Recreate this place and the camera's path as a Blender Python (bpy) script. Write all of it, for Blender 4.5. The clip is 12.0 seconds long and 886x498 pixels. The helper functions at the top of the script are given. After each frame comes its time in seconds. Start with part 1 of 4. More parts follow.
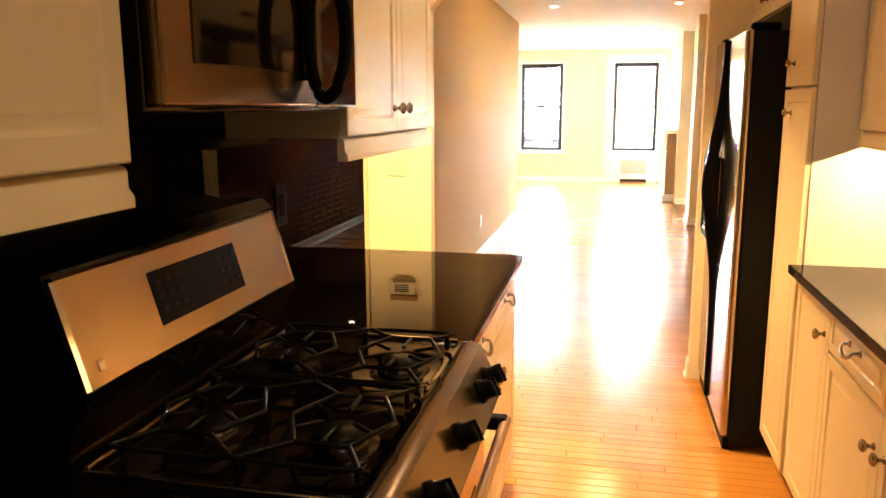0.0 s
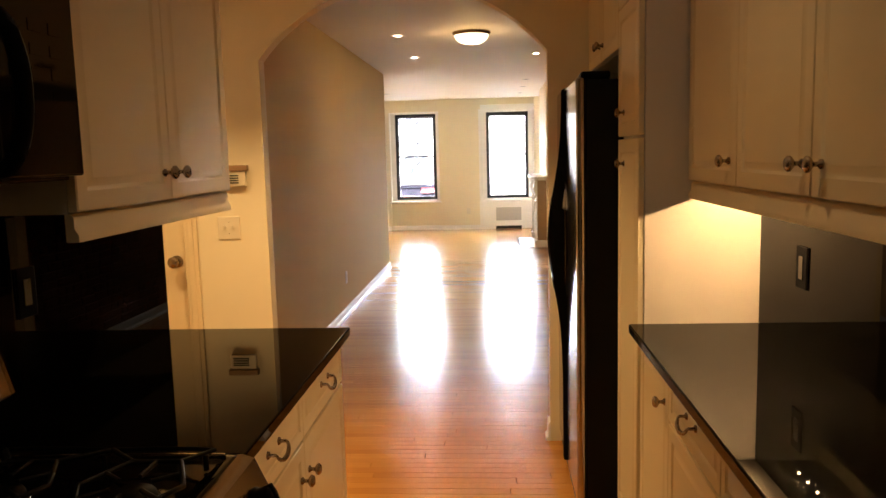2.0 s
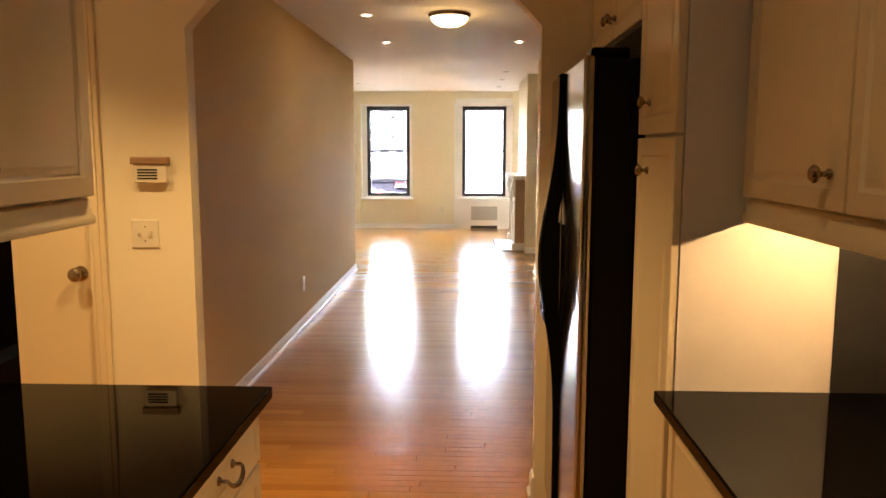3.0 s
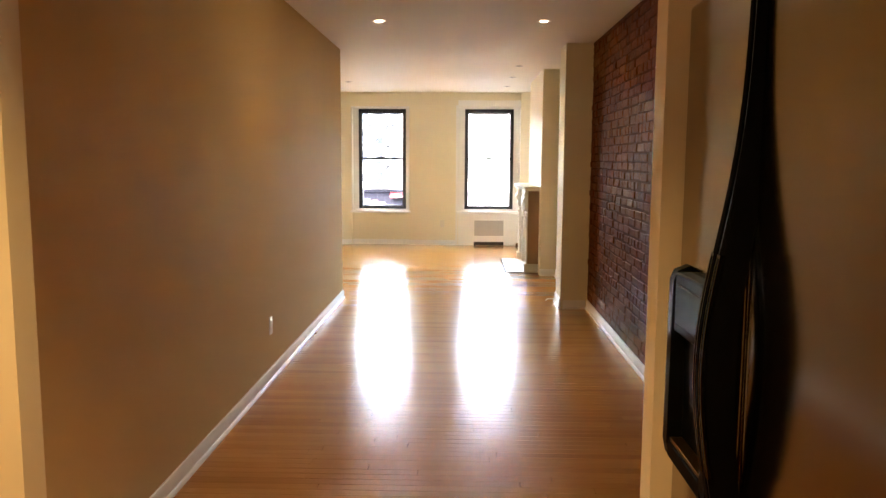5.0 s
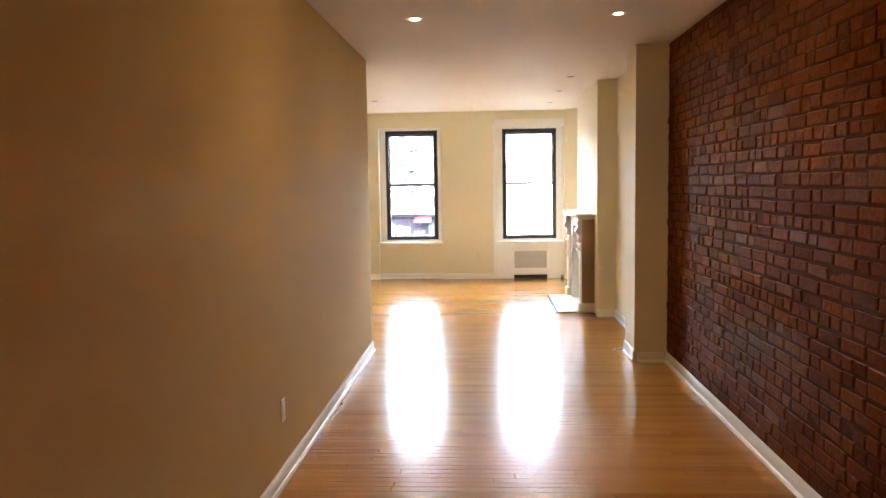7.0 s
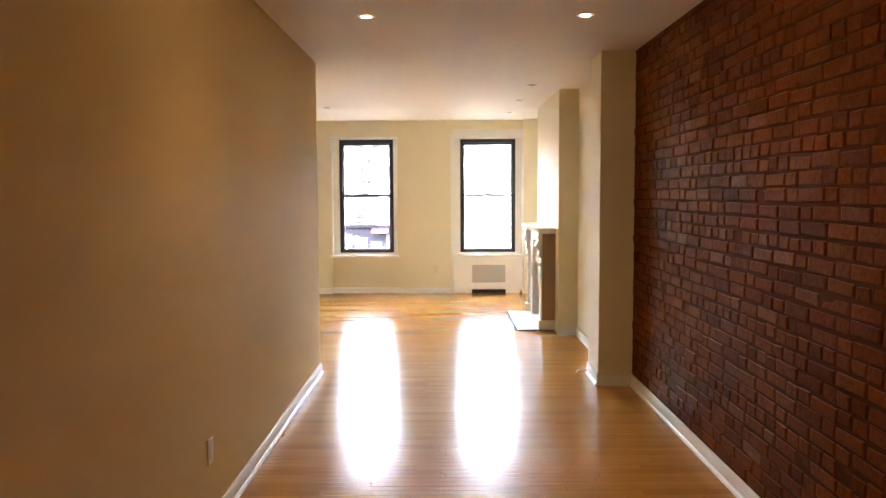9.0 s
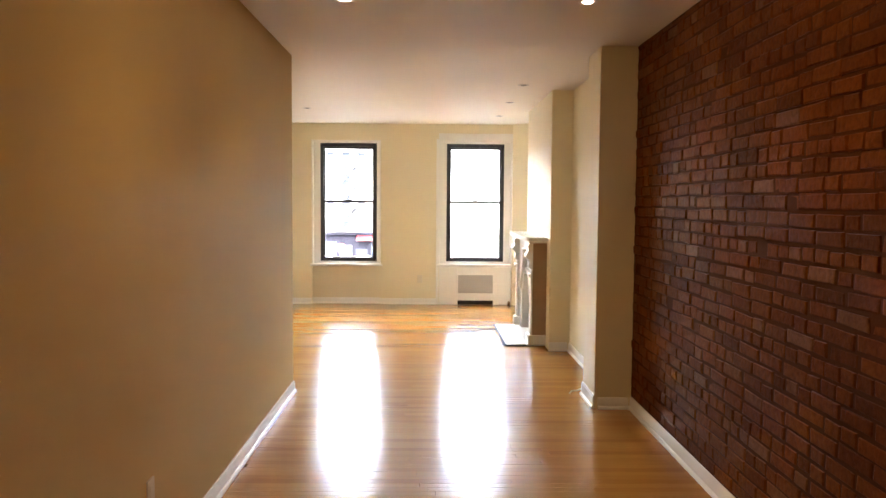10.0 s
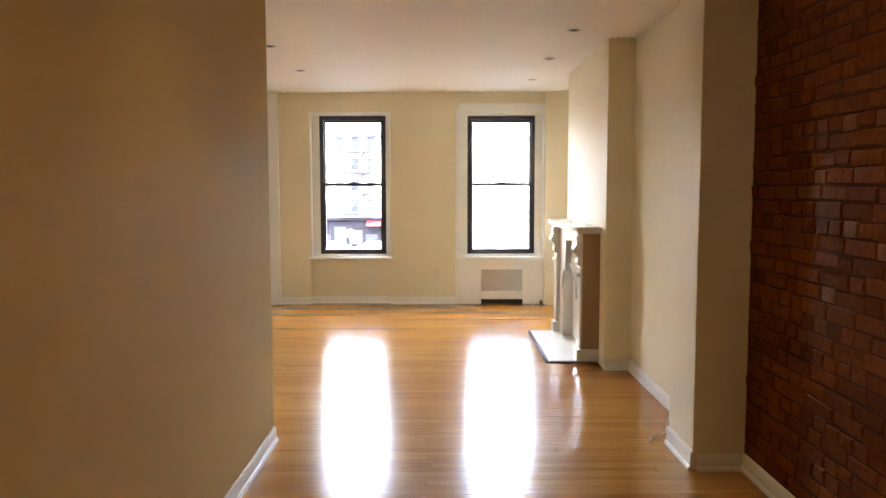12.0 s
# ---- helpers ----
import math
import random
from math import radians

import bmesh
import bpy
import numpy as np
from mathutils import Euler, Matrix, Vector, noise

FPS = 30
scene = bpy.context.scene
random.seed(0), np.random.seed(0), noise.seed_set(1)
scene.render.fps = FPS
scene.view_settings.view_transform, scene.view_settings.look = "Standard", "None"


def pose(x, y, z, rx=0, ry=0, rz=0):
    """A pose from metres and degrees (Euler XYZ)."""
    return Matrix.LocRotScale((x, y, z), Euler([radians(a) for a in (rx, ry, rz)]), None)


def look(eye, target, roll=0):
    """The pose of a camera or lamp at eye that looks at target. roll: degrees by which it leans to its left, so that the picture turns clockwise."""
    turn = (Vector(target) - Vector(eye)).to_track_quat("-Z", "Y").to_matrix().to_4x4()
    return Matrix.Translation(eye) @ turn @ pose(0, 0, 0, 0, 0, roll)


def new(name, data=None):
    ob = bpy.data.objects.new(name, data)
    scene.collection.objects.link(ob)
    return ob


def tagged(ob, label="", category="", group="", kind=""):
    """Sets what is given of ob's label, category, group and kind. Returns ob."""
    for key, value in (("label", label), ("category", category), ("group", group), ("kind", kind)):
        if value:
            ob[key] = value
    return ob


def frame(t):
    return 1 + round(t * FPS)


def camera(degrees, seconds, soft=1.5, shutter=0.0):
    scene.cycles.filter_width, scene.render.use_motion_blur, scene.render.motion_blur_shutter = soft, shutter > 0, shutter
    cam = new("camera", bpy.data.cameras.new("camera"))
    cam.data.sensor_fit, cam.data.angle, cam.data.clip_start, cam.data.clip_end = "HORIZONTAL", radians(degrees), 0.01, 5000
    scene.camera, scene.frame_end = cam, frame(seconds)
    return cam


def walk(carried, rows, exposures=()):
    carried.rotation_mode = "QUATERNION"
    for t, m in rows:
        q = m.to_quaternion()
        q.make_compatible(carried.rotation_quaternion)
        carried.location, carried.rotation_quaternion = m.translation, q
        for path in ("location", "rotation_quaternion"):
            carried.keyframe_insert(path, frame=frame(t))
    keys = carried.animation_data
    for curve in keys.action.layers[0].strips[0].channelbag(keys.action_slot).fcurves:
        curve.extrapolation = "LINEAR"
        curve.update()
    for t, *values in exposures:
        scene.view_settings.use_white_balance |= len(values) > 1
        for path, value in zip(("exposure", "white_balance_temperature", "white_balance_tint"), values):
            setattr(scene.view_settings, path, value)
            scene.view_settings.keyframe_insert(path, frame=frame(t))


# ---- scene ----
cam = camera(60.0, 12.0)
PATH = [
    (0, (0.446, 1.359, 1.471), (0.03, 3.281, 1.104), -0.2),
    (0.5, (0.485, 1.335, 1.479), (0.237, 3.285, 1.11), -0.4),
    (1, (0.521, 1.322, 1.476), (0.392, 3.29, 1.149), -0.9),
    (1.5, (0.565, 1.433, 1.471), (0.457, 3.409, 1.178), -2.1),
    (2, (0.643, 1.682, 1.494), (0.505, 3.661, 1.247), -1.5),
    (2.5, (0.651, 1.995, 1.485), (0.556, 3.974, 1.211), -0.3),
    (2.9, (0.619, 2.311, 1.507), (0.542, 4.294, 1.263), 0.4),
    (3, (0.626, 2.392, 1.5), (0.558, 4.373, 1.239), 0.1),
    (3.2, (0.622, 2.54, 1.498), (0.556, 4.521, 1.229), -0.3),
    (4.8, (0.512, 3.749, 1.482), (0.459, 5.735, 1.248), -0.0),
    (5, (0.485, 3.869, 1.447), (0.431, 5.854, 1.213), 0.3),
    (5.5, (0.408, 4.205, 1.418), (0.294, 6.192, 1.226), -1.1),
    (6, (0.318, 4.56, 1.42), (0.241, 6.548, 1.215), 1.5),
    (6.5, (0.283, 4.847, 1.47), (0.268, 6.836, 1.262), -0.2),
    (7, (0.258, 5.068, 1.476), (0.141, 7.057, 1.303), -0.9),
    (7.2, (0.25, 5.143, 1.503), (0.143, 7.133, 1.34), 0.2),
    (8.8, (0.248, 5.428, 1.484), (0.23, 7.424, 1.352), -0.8),
    (9, (0.264, 5.466, 1.481), (0.258, 7.461, 1.335), -0.3),
    (9.5, (0.279, 5.611, 1.47), (0.263, 7.603, 1.3), -0.1),
    (10, (0.269, 5.937, 1.456), (0.301, 7.933, 1.332), 0.4),
    (10.5, (0.252, 6.314, 1.449), (0.297, 8.306, 1.27), 0.3),
    (11, (0.241, 6.712, 1.447), (0.263, 8.708, 1.316), -0.1),
    (11.5, (0.2, 7.113, 1.422), (0.243, 9.107, 1.285), 1.1),
    (12, (0.169, 7.511, 1.43), (0.174, 9.505, 1.265), -0.1),
]
EXPOSURES = [(0.0, 8.6), (0.5, 8.05), (1.0, 7.6), (1.5, 7.2), (2.0, 6.98), (3.0, 6.9), (5.0, 6.86), (6.0, 6.85), (10.5, 6.78), (11.2, 6.6), (12.0, 6.38)]
walk(cam, [(t, look(eye, target, roll)) for t, eye, target, roll in PATH], EXPOSURES)

# light levels
SKY = 0.15
WARM = (1.0, 0.66, 0.27)
KITCHEN_WARM = (1.0, 0.62, 0.255)
HALL_W, KITCHEN_W, DOME_W = 0.075, 0.26, 0.07

# ---- world, sun and exposure ----
world = bpy.data.worlds.new("world")
scene.world = world
world.use_nodes = True
wn = world.node_tree
wn.nodes.clear()
sky = wn.nodes.new("ShaderNodeTexSky")
sky.sky_type = "NISHITA"
sky.sun_disc = False
sky.sun_elevation, sky.sun_rotation = radians(48), radians(200)
sky.air_density, sky.dust_density, sky.ozone_density = 1.0, 4.0, 1.0
hsv = wn.nodes.new("ShaderNodeHueSaturation")
hsv.inputs["Saturation"].default_value = 0.45
bg = wn.nodes.new("ShaderNodeBackground")
bg.inputs["Strength"].default_value = SKY
wo = wn.nodes.new("ShaderNodeOutputWorld")
wn.links.new(sky.outputs[0], hsv.inputs["Color"])
wn.links.new(hsv.outputs[0], bg.inputs["Color"])
wn.links.new(bg.outputs[0], wo.inputs["Surface"])
sun = new("sun", bpy.data.lights.new("sun", "SUN"))
sun.data.energy, sun.data.angle, sun.data.color = 0.5, radians(14), (1.0, 0.96, 0.9)
sun.matrix_world = look((-8, -20, 30), (0, 36, 0))
# light portals in the two window openings: they guide the sampling of the sky and give off no light
for x in (-0.45, 1.0):
    guide = new("window_sky_guide", bpy.data.lights.new("window_sky_guide", "AREA"))
    guide.data.shape, guide.data.size, guide.data.size_y = "RECTANGLE", 1.0, 2.0
    guide.data.cycles.is_portal = True
    guide.matrix_world = look((x, 17.06, 1.5), (x, 10, 1.5))


def lamp(name, kind, loc, target, power, colour, parent=None, **settings):
    ob = new(name, bpy.data.lights.new(name, kind))
    ob.data.energy, ob.data.color = power, colour
    ob.matrix_world = look(loc, target)
    if "size" in settings:
        ob.data.shape, ob.data.size, ob.data.size_y = "RECTANGLE", settings["size"], settings.get("size_y", settings["size"])
    if "radius" in settings:
        ob.data.shadow_soft_size = settings["radius"]
    if "spot" in settings:
        ob.data.spot_size, ob.data.spot_blend = radians(settings["spot"]), settings.get("blend", 0.6)
    return ob


# ---- materials ----
class Mat:
    """A node material with a principled shader and short ways to add texture."""

    def __init__(self, name, colour, rough=0.5, metal=0.0, coat=0.0, spec=0.5):
        self.m = bpy.data.materials.new(name)
        self.m.use_nodes = True
        self.t = self.m.node_tree
        self.p = self.t.nodes["Principled BSDF"]
        self.p.inputs["Base Color"].default_value = (*colour, 1)
        self.p.inputs["Roughness"].default_value = rough
        self.p.inputs["Metallic"].default_value = metal
        self.p.inputs["Coat Weight"].default_value = coat
        self.p.inputs["Coat Roughness"].default_value = 0.06
        self.p.inputs["Specular IOR Level"].default_value = spec
        self.colour = colour
        self.coords = None

    def node(self, kind, **values):
        n = self.t.nodes.new(kind)
        for k, v in values.items():
            n.inputs[k].default_value = v
        return n

    def link(self, a, b):
        self.t.links.new(a, b)

    def space(self, scale=(1, 1, 1), world_space=True):
        if world_space:
            src = self.node("ShaderNodeNewGeometry").outputs["Position"]
        else:
            src = self.node("ShaderNodeTexCoord").outputs["Object"]
        mp = self.node("ShaderNodeMapping")
        mp.inputs["Scale"].default_value = scale
        self.link(src, mp.inputs["Vector"])
        return mp.outputs[0]

    def noise(self, scale, detail=4.0, stretch=(1, 1, 1), rough=0.55):
        n = self.node("ShaderNodeTexNoise", Scale=scale, Detail=detail, Roughness=rough)
        self.link(self.space(stretch), n.inputs["Vector"])
        return n.outputs["Fac"]

    def ramp(self, fac, stops):
        r = self.node("ShaderNodeValToRGB")
        while len(r.color_ramp.elements) < len(stops):
            r.color_ramp.elements.new(0.5)
        for e, (pos, col) in zip(r.color_ramp.elements, stops):
            e.position, e.color = pos, (*col, 1) if len(col) == 3 else col
        self.link(fac, r.inputs["Fac"])
        return r.outputs["Color"]

    def mix(self, a, b, fac, mode="MIX"):
        n = self.t.nodes.new("ShaderNodeMix")
        n.data_type, n.blend_type = "RGBA", mode
        for sock, v in ((n.inputs[6], a), (n.inputs[7], b), (n.inputs[0], fac)):
            if isinstance(v, (int, float)):
                sock.default_value = v
            elif isinstance(v, tuple):
                sock.default_value = (*v, 1)
            else:
                self.link(v, sock)
        return n.outputs[2]

    def random(self):
        return self.node("ShaderNodeObjectInfo").outputs["Random"]

    def island(self):
        return self.node("ShaderNodeNewGeometry").outputs["Random Per Island"]

    def base(self, out):
        self.link(out, self.p.inputs["Base Color"])
        return self

    def rough(self, fac, lo, hi):
        r = self.node("ShaderNodeMapRange")
        r.inputs["To Min"].default_value, r.inputs["To Max"].default_value = lo, hi
        self.link(fac, r.inputs["Value"])
        self.link(r.outputs[0], self.p.inputs["Roughness"])
        return self

    def bump(self, fac, strength=0.2, distance=0.002):
        b = self.node("ShaderNodeBump", Strength=strength, Distance=distance)
        self.link(fac, b.inputs["Height"])
        self.link(b.outputs[0], self.p.inputs["Normal"])
        return self


def shade(c, k):
    return tuple(min(1.0, v * k) for v in c)


def painted(name, colour, rough=0.6, bump=0.15, coat=0.0, dirt=0.93, spread=0.08, spec=0.5):
    m = Mat(name, colour, rough, coat=coat, spec=spec)
    big, fine = m.noise(0.9, 5), m.noise(140, 3)
    m.base(m.mix(shade(colour, dirt), colour, big))
    m.rough(m.noise(3.0, 4), rough - spread, rough + spread)
    m.bump(fine, bump, 0.0008)
    return m.m


def metal(name, colour, rough, stretch=(1, 1, 60), scale=25):
    m = Mat(name, colour, rough, metal=1.0)
    n = m.noise(scale, 5, stretch)
    m.base(m.mix(shade(colour, 0.96), colour, n))
    m.rough(n, rough * 0.92, rough * 1.1)
    m.bump(n, 0.008, 0.0001)
    return m.m


def granite(name, colour, rough):
    m = Mat(name, colour, rough, spec=0.072)
    fleck = m.noise(420, 2)
    blotch = m.noise(30, 5)
    c = m.mix(shade(colour, 0.6), shade(colour, 1.5), blotch)
    m.base(m.mix(c, shade(colour, 4), m.ramp(fleck, [(0.68, (0, 0, 0)), (0.78, (0.4, 0.4, 0.4))])))
    m.rough(m.noise(6, 4), rough * 0.7, rough * 1.6)
    return m.m


def wood_floor(name, per_object):
    m = Mat(name, (0.4, 0.2, 0.08), 0.12)
    rnd = m.random() if per_object else m.island()
    tone = m.ramp(rnd, [(0.0, (0.38, 0.165, 0.03)), (0.3, (0.46, 0.205, 0.038)), (0.75, (0.51, 0.235, 0.046)), (1.0, (0.42, 0.18, 0.032))])
    off = m.node("ShaderNodeCombineXYZ")
    mul = m.node("ShaderNodeMath")
    mul.operation = "MULTIPLY"
    mul.inputs[1].default_value = 37.0
    m.link(rnd, mul.inputs[0])
    m.link(mul.outputs[0], off.inputs["X"])
    add = m.node("ShaderNodeVectorMath")
    add.operation = "ADD"
    m.link(m.space((1.6, 34, 1)), add.inputs[0])
    m.link(off.outputs[0], add.inputs[1])
    grain = m.node("ShaderNodeTexNoise", Scale=3.0, Detail=7.0, Roughness=0.65, Distortion=0.6)
    m.link(add.outputs[0], grain.inputs["Vector"])
    streak = m.ramp(grain.outputs["Fac"], [(0.30, (0.84, 0.77, 0.70)), (0.55, (1, 1, 1)), (0.8, (1.05, 1.03, 1.0))])
    c = m.mix(tone, streak, 0.7, "MULTIPLY")
    wear = m.ramp(m.noise(1.1, 5), [(0.25, (0.92, 0.88, 0.84)), (0.75, (1, 1, 1))])
    m.base(m.mix(c, wear, 0.5, "MULTIPLY"))
    m.rough(m.noise(2.2, 5), 0.12, 0.21)
    w = m.node("ShaderNodeMath")
    w.operation = "ADD"
    m.link(grain.outputs["Fac"], w.inputs[0])
    m.link(m.noise(7.0, 2, (0.6, 2.2, 1)), w.inputs[1])
    w2 = m.node("ShaderNodeMath")
    w2.operation = "ADD"
    m.link(w.outputs[0], w2.inputs[0])
    m.link(m.noise(9.0, 2, (2.2, 0.8, 1)), w2.inputs[1])
    m.bump(w2.outputs[0], 0.16, 0.0014)
    return m.m


def brick_mat(name, per_object):
    m = Mat(name, (0.25, 0.09, 0.05), 0.4, spec=0.015)
    rnd = m.random() if per_object else m.island()
    tone = m.ramp(rnd, [(0.0, (0.115, 0.030, 0.005)), (0.3, (0.165, 0.043, 0.007)), (0.7, (0.195, 0.053, 0.009)), (0.92, (0.15, 0.043, 0.009)), (1.0, (0.23, 0.095, 0.035))])
    rough_n = m.noise(38, 6)
    soot = m.ramp(m.noise(2.4, 5), [(0.35, (0.62, 0.58, 0.58)), (0.62, (1, 1, 1))])
    c = m.mix(tone, m.ramp(rough_n, [(0.3, (0.6, 0.56, 0.52)), (0.6, (1.05, 1.05, 1.05))]), 0.7, "MULTIPLY")
    m.base(m.mix(c, soot, 0.6, "MULTIPLY"))
    m.rough(m.noise(16, 5), 0.3, 0.6)
    m.bump(rough_n, 0.5, 0.006)
    return m.m


def glow(name, colour, strength):
    m = Mat(name, colour, 0.4)
    m.p.inputs["Emission Color"].default_value = (*colour, 1)
    m.p.inputs["Emission Strength"].default_value = strength
    return m.m


CREAM = (0.80, 0.72, 0.525)
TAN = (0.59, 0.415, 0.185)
M_WALL = painted("cream_wall_paint", CREAM, 0.62, 0.2, spec=0.22)
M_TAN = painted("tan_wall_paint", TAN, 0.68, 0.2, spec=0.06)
M_DOOR = painted("cream_door_enamel", (0.76, 0.64, 0.42), 0.45, 0.06, spec=0.3)
M_CEIL = painted("white_ceiling_paint", (0.76, 0.70, 0.62), 0.7, 0.25)
M_TRIM = painted("white_trim_paint", (0.84, 0.82, 0.78), 0.45, 0.08, spec=0.16)
M_CAB = painted("white_cabinet_lacquer", (0.74, 0.63, 0.42), 0.36, 0.02, dirt=0.97, spread=0.02, spec=0.3)
M_CABIN = painted("cabinet_carcass", (0.72, 0.66, 0.58), 0.4, 0.03, spread=0.02)
M_GRANITE = granite("black_granite", (0.0022, 0.0018, 0.0014), 0.014)
M_STEEL = metal("brushed_stainless", (0.42, 0.37, 0.31), 0.15, (14, 14, 0.5), 18)
M_STEEL_H = metal("brushed_stainless_lengthwise", (0.44, 0.295, 0.145), 0.30, (14, 0.5, 14), 18)
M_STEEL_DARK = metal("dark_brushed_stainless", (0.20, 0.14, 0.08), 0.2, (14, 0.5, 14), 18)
M_CHROME = metal("polished_chrome", (0.75, 0.73, 0.70), 0.10)
M_NICKEL = metal("antique_nickel", (0.36, 0.29, 0.21), 0.25, (1, 1, 1))
M_BLACK = Mat("black_enamel", (0.002, 0.0018, 0.0018), 0.08, spec=0.4)
M_BLACK = M_BLACK.rough(M_BLACK.noise(12, 4), 0.04, 0.11).m
M_PLASTIC = painted("black_plastic", (0.003, 0.003, 0.0034), 0.4, 0.05, spec=0.03)
M_IRON = painted("black_cast_iron", (0.004, 0.004, 0.004), 0.3, 0.25, spec=0.15)
M_CASE = painted("black_textured_case", (0.004, 0.004, 0.004), 0.55, 0.4, spec=0.12)
M_ALU = metal("burner_aluminium", (0.075, 0.065, 0.055), 0.2, (1, 1, 1))
M_SMOKE = Mat("smoked_glass", (0.008, 0.006, 0.005), 0.05, coat=0.1, spec=0.25).m
M_PLATE = painted("ivory_plastic", (0.72, 0.66, 0.52), 0.35, 0.05)
M_SASH = painted("black_window_paint", (0.016, 0.017, 0.026), 0.4, 0.1)
M_MARBLE = painted("aged_white_marble", (0.72, 0.68, 0.60), 0.3, 0.1, dirt=0.8)
M_MANTELSIDE = painted("brown_finish", (0.36, 0.22, 0.115), 0.4, 0.1, dirt=0.75)
M_FLOOR = wood_floor("honey_oak_board", True)
M_FLOORREST = wood_floor("honey_oak_boards_far", False)
M_SUB = painted("dark_subfloor", (0.06, 0.03, 0.015), 0.7, 0.3)
M_BRICK = brick_mat("sealed_red_brick", True)
M_BRICKREST = brick_mat("sealed_red_bricks", False)
M_MORTAR = painted("brown_mortar", (0.10, 0.030, 0.007), 0.8, 1.0, dirt=0.6, spec=0.05)
M_GLASS = Mat("window_glass", (1, 1, 1), 0.0)
M_GLASS.p.inputs["Transmission Weight"].default_value = 1.0
M_GLASS.p.inputs["IOR"].default_value = 1.05
M_GLASS = M_GLASS.m
M_BULB = glow("warm_lamp_lens", (1.0, 0.80, 0.55), 0.9)
M_DOME = glow("warm_glass_dome", (1.0, 0.74, 0.44), 0.030)
M_ROPE = glow("rope_light_bulb", (1.0, 0.60, 0.27), 17.0)
M_OFF = painted("unlit_lamp_lens", (0.45, 0.42, 0.38), 0.3, 0.05)
M_GRILLE = metal("wire_grille", (0.5, 0.48, 0.44), 0.4, (1, 1, 1))
M_VOID = painted("dark_paint_and_recess_shade", (0.02, 0.016, 0.012), 0.8, 0.1)


# ---- mesh helpers ----
def box(bm, x0, x1, y0, y1, z0, z1, bevel=0.0, seg=2):
    got = bmesh.ops.create_cube(bm, size=1.0, matrix=Matrix.Translation(((x0 + x1) / 2, (y0 + y1) / 2, (z0 + z1) / 2)) @ Matrix.Diagonal((x1 - x0, y1 - y0, z1 - z0, 1)))
    if bevel:
        edges = {e for v in got["verts"] for e in v.link_edges}
        bmesh.ops.bevel(bm, geom=list(edges), offset=bevel, segments=seg, profile=0.5, affect="EDGES")
    return bm


def B(*args, **kw):
    return box(bmesh.new(), *args, **kw)


def lathe(bm, profile, m, n=20):
    """Turn (radius, height) pairs round z, placed by the matrix m."""
    rings = []
    for r, h in profile:
        rings.append([bm.verts.new(m @ Vector((r * math.cos(2 * math.pi * i / n), r * math.sin(2 * math.pi * i / n), h))) for i in range(n)] if r > 1e-6 else [bm.verts.new(m @ Vector((0, 0, h)))])
    for a, b in zip(rings, rings[1:]):
        for i in range(n):
            j = (i + 1) % n
            vs = [a[i % len(a)], a[j % len(a)], b[j % len(b)], b[i % len(b)]]
            vs = list(dict.fromkeys(vs))
            if len(vs) > 2:
                bm.faces.new(vs)
    return bm


def tube(bm, pts, r, n=8, closed=False, flat=1.0):
    """A round bar along pts; flat squeezes it along its second axis."""
    pts = [Vector(p) for p in pts]
    rings = []
    for i, p in enumerate(pts):
        a = pts[i - 1] if (i or closed) else p
        b = pts[(i + 1) % len(pts)] if (closed or i < len(pts) - 1) else p
        d = (b - a).normalized()
        up = Vector((0, 0, 1)) if abs(d.z) < 0.9 else Vector((0, 1, 0))
        u = d.cross(up).normalized()
        v = u.cross(d)
        rad = r[i] if isinstance(r, (list, tuple)) else r
        rings.append([bm.verts.new(p + rad * (math.cos(2 * math.pi * k / n) * u + flat * math.sin(2 * math.pi * k / n) * v)) for k in range(n)])
    loops = list(zip(rings, rings[1:])) + ([(rings[-1], rings[0])] if closed else [])
    for a, b in loops:
        for k in range(n):
            bm.faces.new((a[k], a[(k + 1) % n], b[(k + 1) % n], b[k]))
    if not closed:
        bm.faces.new(rings[0][::-1])
        bm.faces.new(rings[-1])
    return bm


def prism(bm, outline, axis, a, b):
    """Extrude a 2D outline along axis from a to b; the outline's two numbers are the other two axes in order."""
    def at(p, s):
        q = list(p)
        q.insert("xyz".index(axis), s)
        return bm.verts.new(q)
    lo, hi = [at(p, a) for p in outline], [at(p, b) for p in outline]
    bm.faces.new(lo)
    bm.faces.new(hi[::-1])
    for i in range(len(outline)):
        j = (i + 1) % len(outline)
        bm.faces.new((lo[j], lo[i], hi[i], hi[j]))
    return bm


def finish(bm, name, material, smooth=True):
    """Link-ready mesh; wide flat faces stay flat beside their narrow rounded edges."""
    bmesh.ops.recalc_face_normals(bm, faces=bm.faces)
    if smooth:
        for f in bm.faces:
            f.smooth = True
        size = {f: f.calc_area() for f in bm.faces}
        for e in bm.edges:
            e.smooth = False
            if len(e.link_faces) == 2:
                a, b = e.link_faces
                big, small = max(size[a], size[b]), max(1e-12, min(size[a], size[b]))
                angle = e.calc_face_angle(0.0)
                e.smooth = angle < radians(62 if big < 4 * small else 38) and not (big > 18 * small and angle > radians(4)) and not (big > 5 * small and angle > radians(12))
    me = bpy.data.meshes.new(name)
    bm.to_mesh(me)
    bm.free()
    me.materials.append(material)
    return me


def part(name, bm, material, parent, label=""):
    ob = new(name, finish(bm, name, material))
    ob.parent = parent
    if parent is not None:
        ob.matrix_parent_inverse = parent.matrix_basis.inverted()
    return tagged(ob, label)


def thing(name, loc, label, category, group=""):
    ob = new(name)
    ob.empty_display_size = 0.1
    ob.location = loc
    return tagged(ob, label, category, group)


